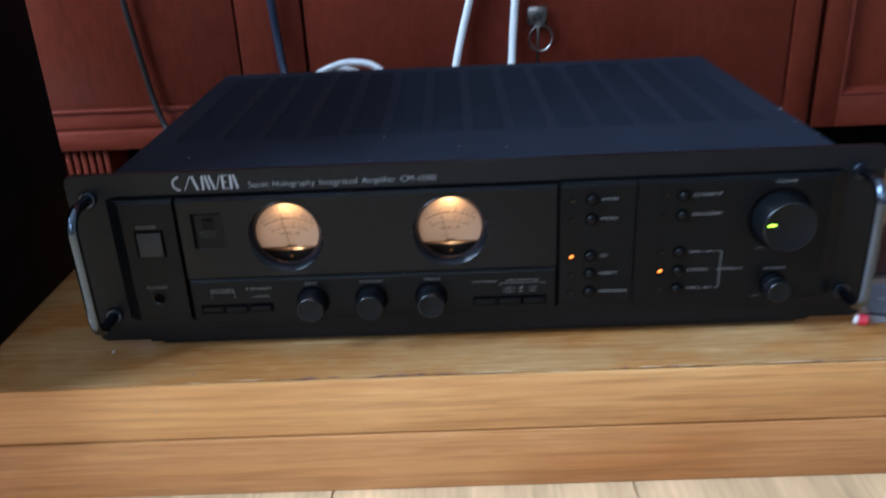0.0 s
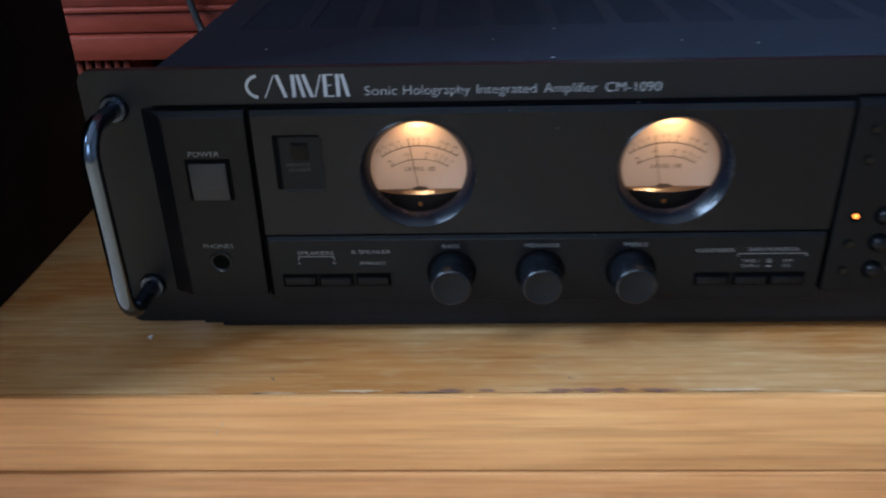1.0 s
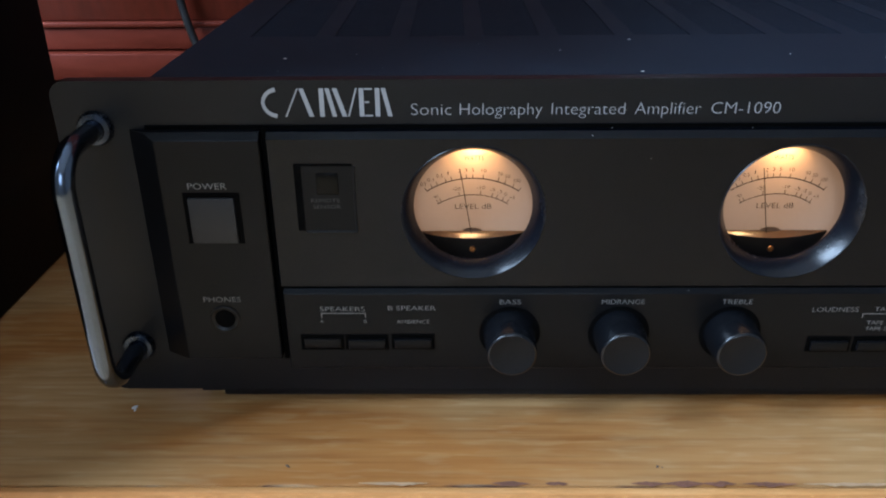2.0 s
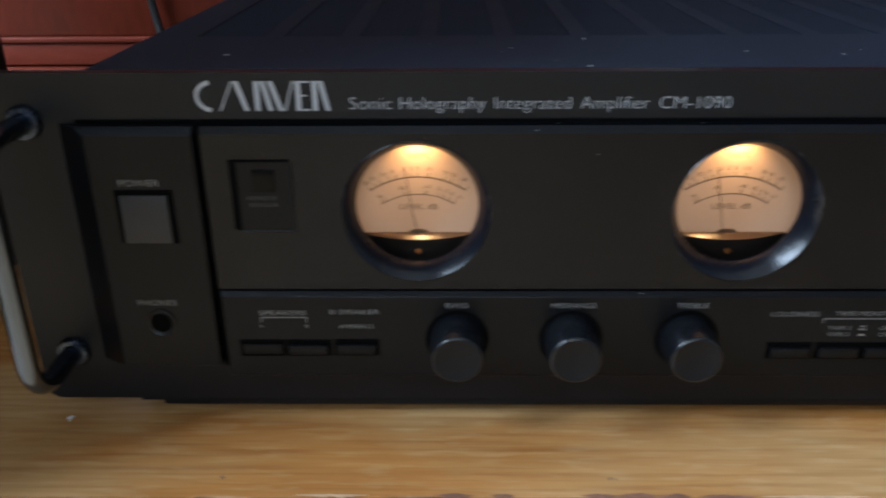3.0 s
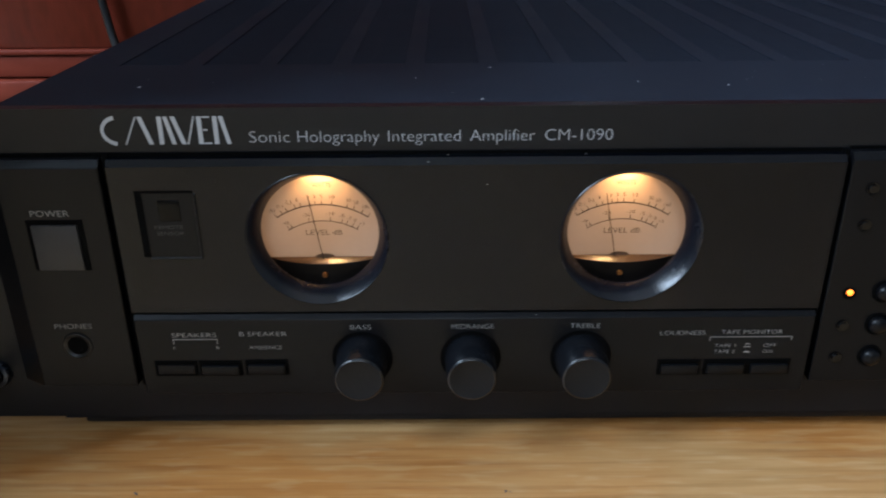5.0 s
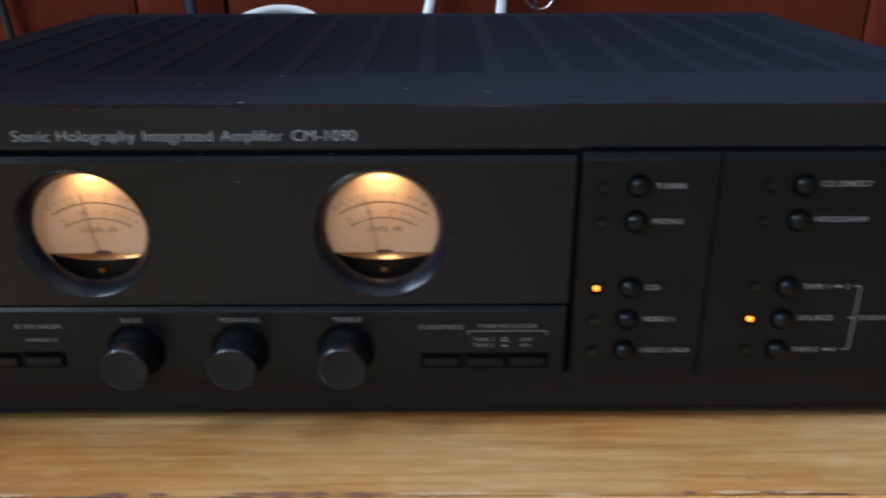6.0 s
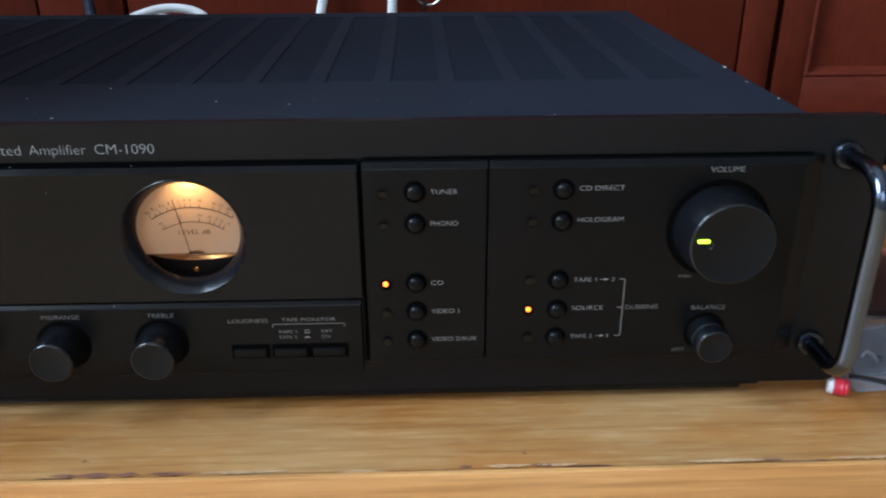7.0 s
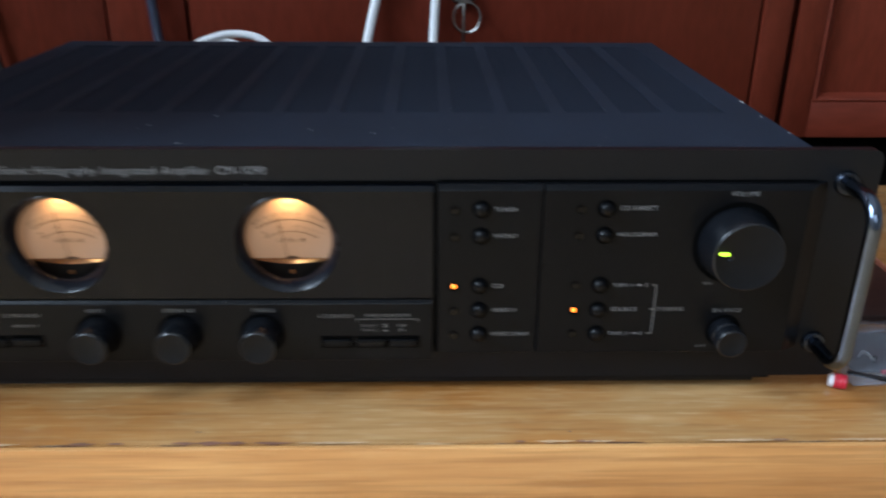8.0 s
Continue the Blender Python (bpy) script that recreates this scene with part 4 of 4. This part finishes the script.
for words, x0, x1, z in (("TAPE 1", 0.0166, 0.0236, 0.0380), ("TAPE 2", 0.0166, 0.0236, 0.0357)):
    lettering(words, x0, x1, z + TU, 0.0014, tone_panel, M["ink_dim"], y=TY - 0.00015)
lettering("OFF", 0.0330, 0.0372, 0.0380 + TU, 0.0014, tone_panel, M["ink_dim"], y=TY - 0.00015)
lettering("ON", 0.0330, 0.0362, 0.0357 + TU, 0.0014, tone_panel, M["ink_dim"], y=TY - 0.00015)
printed([(p, q, r + TU, w + TU) for p, q, r, w in ((0.0264, 0.0287, 0.0373, 0.0376), (0.0268, 0.0283, 0.0385, 0.0388), (0.0268, 0.0270, 0.0376, 0.0385), (0.0281, 0.0283, 0.0376, 0.0385), (0.0264, 0.0287, 0.0352, 0.0355), (0.0269, 0.0282, 0.0355, 0.0359))], tone_panel, M["ink_dim"], TY - 0.00015)

# flat near-black plate, painted shade of the slot round a push button
slot = mesh_of("slot", box(-0.0073, 0.0073, -0.0002, 0.0002, -0.0029, 0.0031), M["shade_black"], False)
flat_button = mesh_of("push_button", box(-0.0062, 0.0062, -0.0012, 0.0, -0.0020, 0.0016, 0.0004), M["panel"])
flat_in = mesh_of("push_button", box(-0.0062, 0.0062, -0.0004, 0.0, -0.0020, 0.0016, 0.0003), M["panel"])
for bx, bz, pressed in ((-0.1640, 0.0304, True), (-0.1490, 0.0304, False), (-0.1335, 0.0306, False), (0.0055, 0.0296, False), (0.0210, 0.0296, False), (0.0357, 0.0296, False)):
    well = part("button_slot_shade", slot, None, tone_panel, at=(bx, TY, bz + TU))
    part("push_button", flat_in if pressed else flat_button, None, well, at=(0, -0.0003, 0))


def knob_mesh(r0, r1, length, ring=False):
    bm = bmesh.new()
    prof = [(r0, 0.0), (r0 - 0.0002, -length * 0.3)] if not ring else [(r0, 0.0), (r0, -length * 0.46), (r0 - 0.0006, -length * 0.50), (r0 - 0.0006, -length * 0.56), (r1 + 0.0002, -length * 0.60)]
    prof += [(r1, -length + 0.0008), (r1 - 0.0003, -length + 0.0002), (r1 - 0.0007, -length)]
    return lathe(prof, 56, bm)


# flat near-black disc, painted shade of the recess behind a knob
well_mesh = mesh_of("knob_well_shade", lathe([(0.0098, 0.0), (0.0102, -0.0001), (0.0094, -0.0002), (0.0, -0.0002)], 40), M["shade_black"])
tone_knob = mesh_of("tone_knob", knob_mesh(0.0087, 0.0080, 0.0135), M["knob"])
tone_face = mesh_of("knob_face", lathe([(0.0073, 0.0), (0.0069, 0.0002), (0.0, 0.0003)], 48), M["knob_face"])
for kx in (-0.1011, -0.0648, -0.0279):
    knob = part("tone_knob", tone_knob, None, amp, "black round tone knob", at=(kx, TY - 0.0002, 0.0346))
    part("knob_well_shade", well_mesh, None, knob, at=(0, 0.0001, 0))
    part("knob_face", tone_face, None, knob, at=(0, -0.0135, 0))

# source and tape selectors
# near-black ring, painted shade round a select button
hood = mesh_of("button_ring_shade", lathe([(0.0040, 0.0), (0.0040, -0.0003), (0.0034, -0.0004), (0.0031, 0.0), (0.0031, -0.00005), (0.0, -0.00005)], 32), M["shade_black"])
dome = mesh_of("select_button", lathe([(0.0031, 0.0), (0.0031, -0.0012), (0.0029, -0.0019), (0.0024, -0.0025), (0.0017, -0.0029), (0.0009, -0.0031), (0.0, -0.0032)], 32), M["button"])
lens_off = mesh_of("indicator", lathe([(0.0020, 0.0), (0.0020, -0.0002), (0.0015, -0.0001), (0.0013, -0.0006), (0.0, -0.0008)], 20), M["led_off"])
socket = mesh_of("indicator_socket", lathe([(0.0021, 0.0), (0.0021, -0.0002), (0.0, -0.0002)], 24), M["shade_black"])
lens_on = mesh_of("indicator", lathe([(0.0010, 0.0), (0.0010, -0.0005), (0.0007, -0.0009), (0.0, -0.0011)], 20), M["led_on"])


def select(panel, lx, bx, z, lz, lit):
    s = part("indicator_socket", socket, None, panel, at=(lx, PY - 0.0001, lz))
    part("indicator", lens_on if lit else lens_off, None, s, "lit orange indicator" if lit else "unlit indicator", at=(0, -0.0002, 0.0005 if lit else 0))
    b = part("select_button", dome, None, panel, "small round black push button", at=(bx, PY - 0.0001, z))
    part("button_ring_shade", hood, None, b)


for words, z, x1, lit in (("TUNER", 0.0942, 0.0850, 0), ("PHONO", 0.0820, 0.0852, 0), ("CD", 0.0580, 0.0798, 1), ("VIDEO 1", 0.0460, 0.0858, 0), ("VIDEO 2/AUX", 0.0338, 0.0926, 0)):
    select(selector_panel, 0.0582, 0.0696, z, z - 0.0006, lit)
    lettering(words, 0.0752, x1, z, 0.0019, selector_panel, M["ink"])
for words, z, x1, lit in (("CD DIRECT", 0.0948, 0.1453, 0), ("HOLOGRAM", 0.0826, 0.1458, 0), ("SOURCE", 0.0462, 0.1410, 1)):
    select(volume_panel, 0.1122, 0.1232, z - 0.0004, z - 0.0006, lit)
    lettering(words, 0.1290, x1, z, 0.0019, volume_panel, M["ink"])
for words, tail, z in (("TAPE 1", "2", 0.0582), ("TAPE 2", "1", 0.0338)):
    select(volume_panel, 0.1124, 0.1232, z, z, 0)
    lettering(words, 0.1290, 0.1376, z, 0.0018, volume_panel, M["ink"])
    lettering(tail, 0.1434, 0.1446 if tail == "2" else 0.1438, z, 0.0018, volume_panel, M["ink"])
    arrow = bmesh.new()
    for shape in (((0.1390, z - 0.0001), (0.1410, z - 0.0001), (0.1410, z + 0.0001), (0.1390, z + 0.0001)), ((0.1406, z - 0.0006), (0.1424, z), (0.1406, z + 0.0006))):
        arrow.faces.new([arrow.verts.new((x, PY - 0.00015, zz)) for x, zz in shape])
    part("print_mark", arrow, M["ink"], volume_panel, smooth=False)
printed([(0.1483, 0.1487, 0.0338, 0.0582), (0.1464, 0.1483, 0.0580, 0.0584), (0.1464, 0.1483, 0.0336, 0.0340), (0.1464, 0.1483, 0.0460, 0.0464)], volume_panel, M["ink_dim"])
lettering("DUBBING", 0.1498, 0.1622, 0.0462, 0.0019, volume_panel, M["ink_dim"])
lettering("VOLUME", 0.1758, 0.1882, 0.1012, 0.0021, volume_panel, M["ink"])
lettering("BALANCE", 0.1754, 0.1886, 0.0455, 0.0019, volume_panel, M["ink_dim"])
lettering("MIN", 0.1690, 0.1732, 0.0590, 0.0013, volume_panel, M["ink_dim"])
lettering("LEFT", 0.1698, 0.1746, 0.0270, 0.0013, volume_panel, M["ink_dim"])

volume = part("volume_knob", knob_mesh(0.0168, 0.0154, 0.0162), M["knob"], amp, "large black volume knob with a lit green pointer", at=(0.1812, PY - 0.0001, 0.0783))
part("knob_well_shade", lathe([(0.0188, 0.0), (0.0192, -0.0001), (0.0180, -0.0002), (0.0, -0.0002)], 48), M["shade_black"], volume)
part("knob_face", lathe([(0.0147, 0.0), (0.0143, 0.0002), (0.0, 0.0003)], 56), M["knob_face"], volume, at=(0, -0.0162, 0))
part("pointer", box(-0.0128, -0.0086, -0.0167, -0.0158, 0.0012, 0.0025, 0.0003), M["pointer"], volume, "lit green-yellow pointer")
part("pointer_dimple", lathe([(0.0017, 0.0), (0.0013, 0.0003), (0.0, 0.0005)], 20), M["bezel"], volume, at=(-0.0085, -0.0164, 0.0004))
balance = part("balance_knob", knob_mesh(0.0066, 0.0068, 0.0130, True), M["knob"], amp, "small black balance knob with a stepped rim", at=(0.1815, PY - 0.0001, 0.0350))
part("knob_well_shade", lathe([(0.0078, 0.0), (0.0081, -0.0001), (0.0074, -0.0002), (0.0, -0.0002)], 40), M["shade_black"], balance)
part("knob_face", lathe([(0.0061, 0.0), (0.0057, 0.0002), (0.0, 0.0003)], 40), M["knob_face"], balance, at=(0, -0.0130, 0))

# rack handles
HX, HY, HZ0, HZ1, HR = 0.2290, -0.0278, 0.0262, 0.1045, 0.0032
for s in (-1, 1):
    bend = 0.0115
    pts = [Vector((0, 0.0, HZ0)), Vector((0, -0.008, HZ0)), Vector((0, HY + bend, HZ0))]
    pts += [Vector((0, HY + bend - bend * math.sin(radians(a)), HZ0 + bend - bend * math.cos(radians(a)))) for a in range(15, 91, 15)]
    pts += [Vector((0, HY, HZ0 + bend + (HZ1 - HZ0 - 2 * bend) * k / 6)) for k in range(1, 6)]
    pts += [Vector((0, HY + bend - bend * math.cos(radians(a)), HZ1 - bend + bend * math.sin(radians(a)))) for a in range(0, 91, 15)]
    pts += [Vector((0, -0.008, HZ1)), Vector((0, 0.0, HZ1))]
    handle = part("handle", tube(pts, HR, 20), M["chrome"], amp, "polished metal rack handle", at=(s * HX if s < 0 else HX - 0.0022, 0, 0))
    for hz in (HZ0, HZ1):
        part("collar", lathe([(0.0040, 0.0), (0.0054, 0.0), (0.0054, -0.0012), (0.0048, -0.0022), (0.0034, -0.0024)], 32), M["collar"], handle, "dark metal collar", at=(0, 0, hz))

# ---------- lint and crumbs ----------
rng = random.Random(7)


def specks(name, spots, mat, label):
    bm = bmesh.new()
    for x, y, z, r in spots:
        bmesh.ops.create_icosphere(bm, subdivisions=1, radius=r, matrix=Matrix.Translation((x, y, z + r * 0.3)) @ Matrix.Rotation(rng.random() * 3, 4, "Z") @ Matrix.Diagonal((1 + rng.random(), 0.8, 0.35, 1)))
    whole(name, bm, M[mat], label, "dust", kind="stuff")


dust = [(-0.056, 0.061, CZ, 0.00042), (-0.007, 0.036, CZ, 0.0004), (-0.176, 0.033, CZ, 0.0004), (0.022, 0.030, CZ, 0.0004), (-0.083, 0.044, CZ, 0.0003), (-0.061, 0.013, CZ, 0.00045), (0.2125, 0.092, CZ, 0.0008), (0.211, 0.061, CZ, 0.0004), (0.2125, 0.031, CZ, 0.0004), (0.121, 0.010, CZ, 0.0003)]
dust += [(rng.uniform(-0.2, 0.2), rng.uniform(0.012, 0.078), CZ, rng.uniform(0.00008, 0.00015)) for _ in range(26)]
specks("lint", dust, "lint", "pale dust and lint on the amplifier cover")
specks("lint", [(-0.060, PY - 0.0001, 0.0958, 0.00018), (-0.078, PY + 0.0008, 0.1028, 0.00018), (-0.072, PY + 0.0028, 0.1044, 0.0002), (-0.0435, PY - 0.0009, 0.0508, 0.00022), (-0.030, PY + 0.0028, 0.1044, 0.00018), (-0.068, -0.0002, 0.1095, 0.00014)], "lint", "tiny dust specks on the amplifier front")
specks("lint", [(-0.235, -0.001, 0, 0.0010), (0.394, 0.236, 0, 0.0013), (-0.2345, -0.0024, 0, 0.0005)], "lint", "pale lint on the oak bench")
specks("crumb", [(-0.054, -0.032, 0, 0.0006), (-0.174, -0.032, 0, 0.0006), (0.109, -0.033, 0, 0.0005), (-0.0525, -0.0322, 0, 0.0003)], "crumb", "small dark crumbs on the oak bench")

# ---------- floor planks ----------
ground = whole("floor", box(-1.7, 2.1, -2.7, 0.95, FLOOR - 0.05, FLOOR - 0.0025), M["floor"], "pale oak plank floor", "floor", kind="structure")
plank = mesh_of("plank", box(-0.0946, 0.0946, -1.67, 1.77, -0.0024, 0.0, 0.0005, 1), M["floor"])
for k in range(2, 21):
    part("plank", plank, None, ground, at=(-1.9 + 0.19 * k, -0.92, FLOOR))
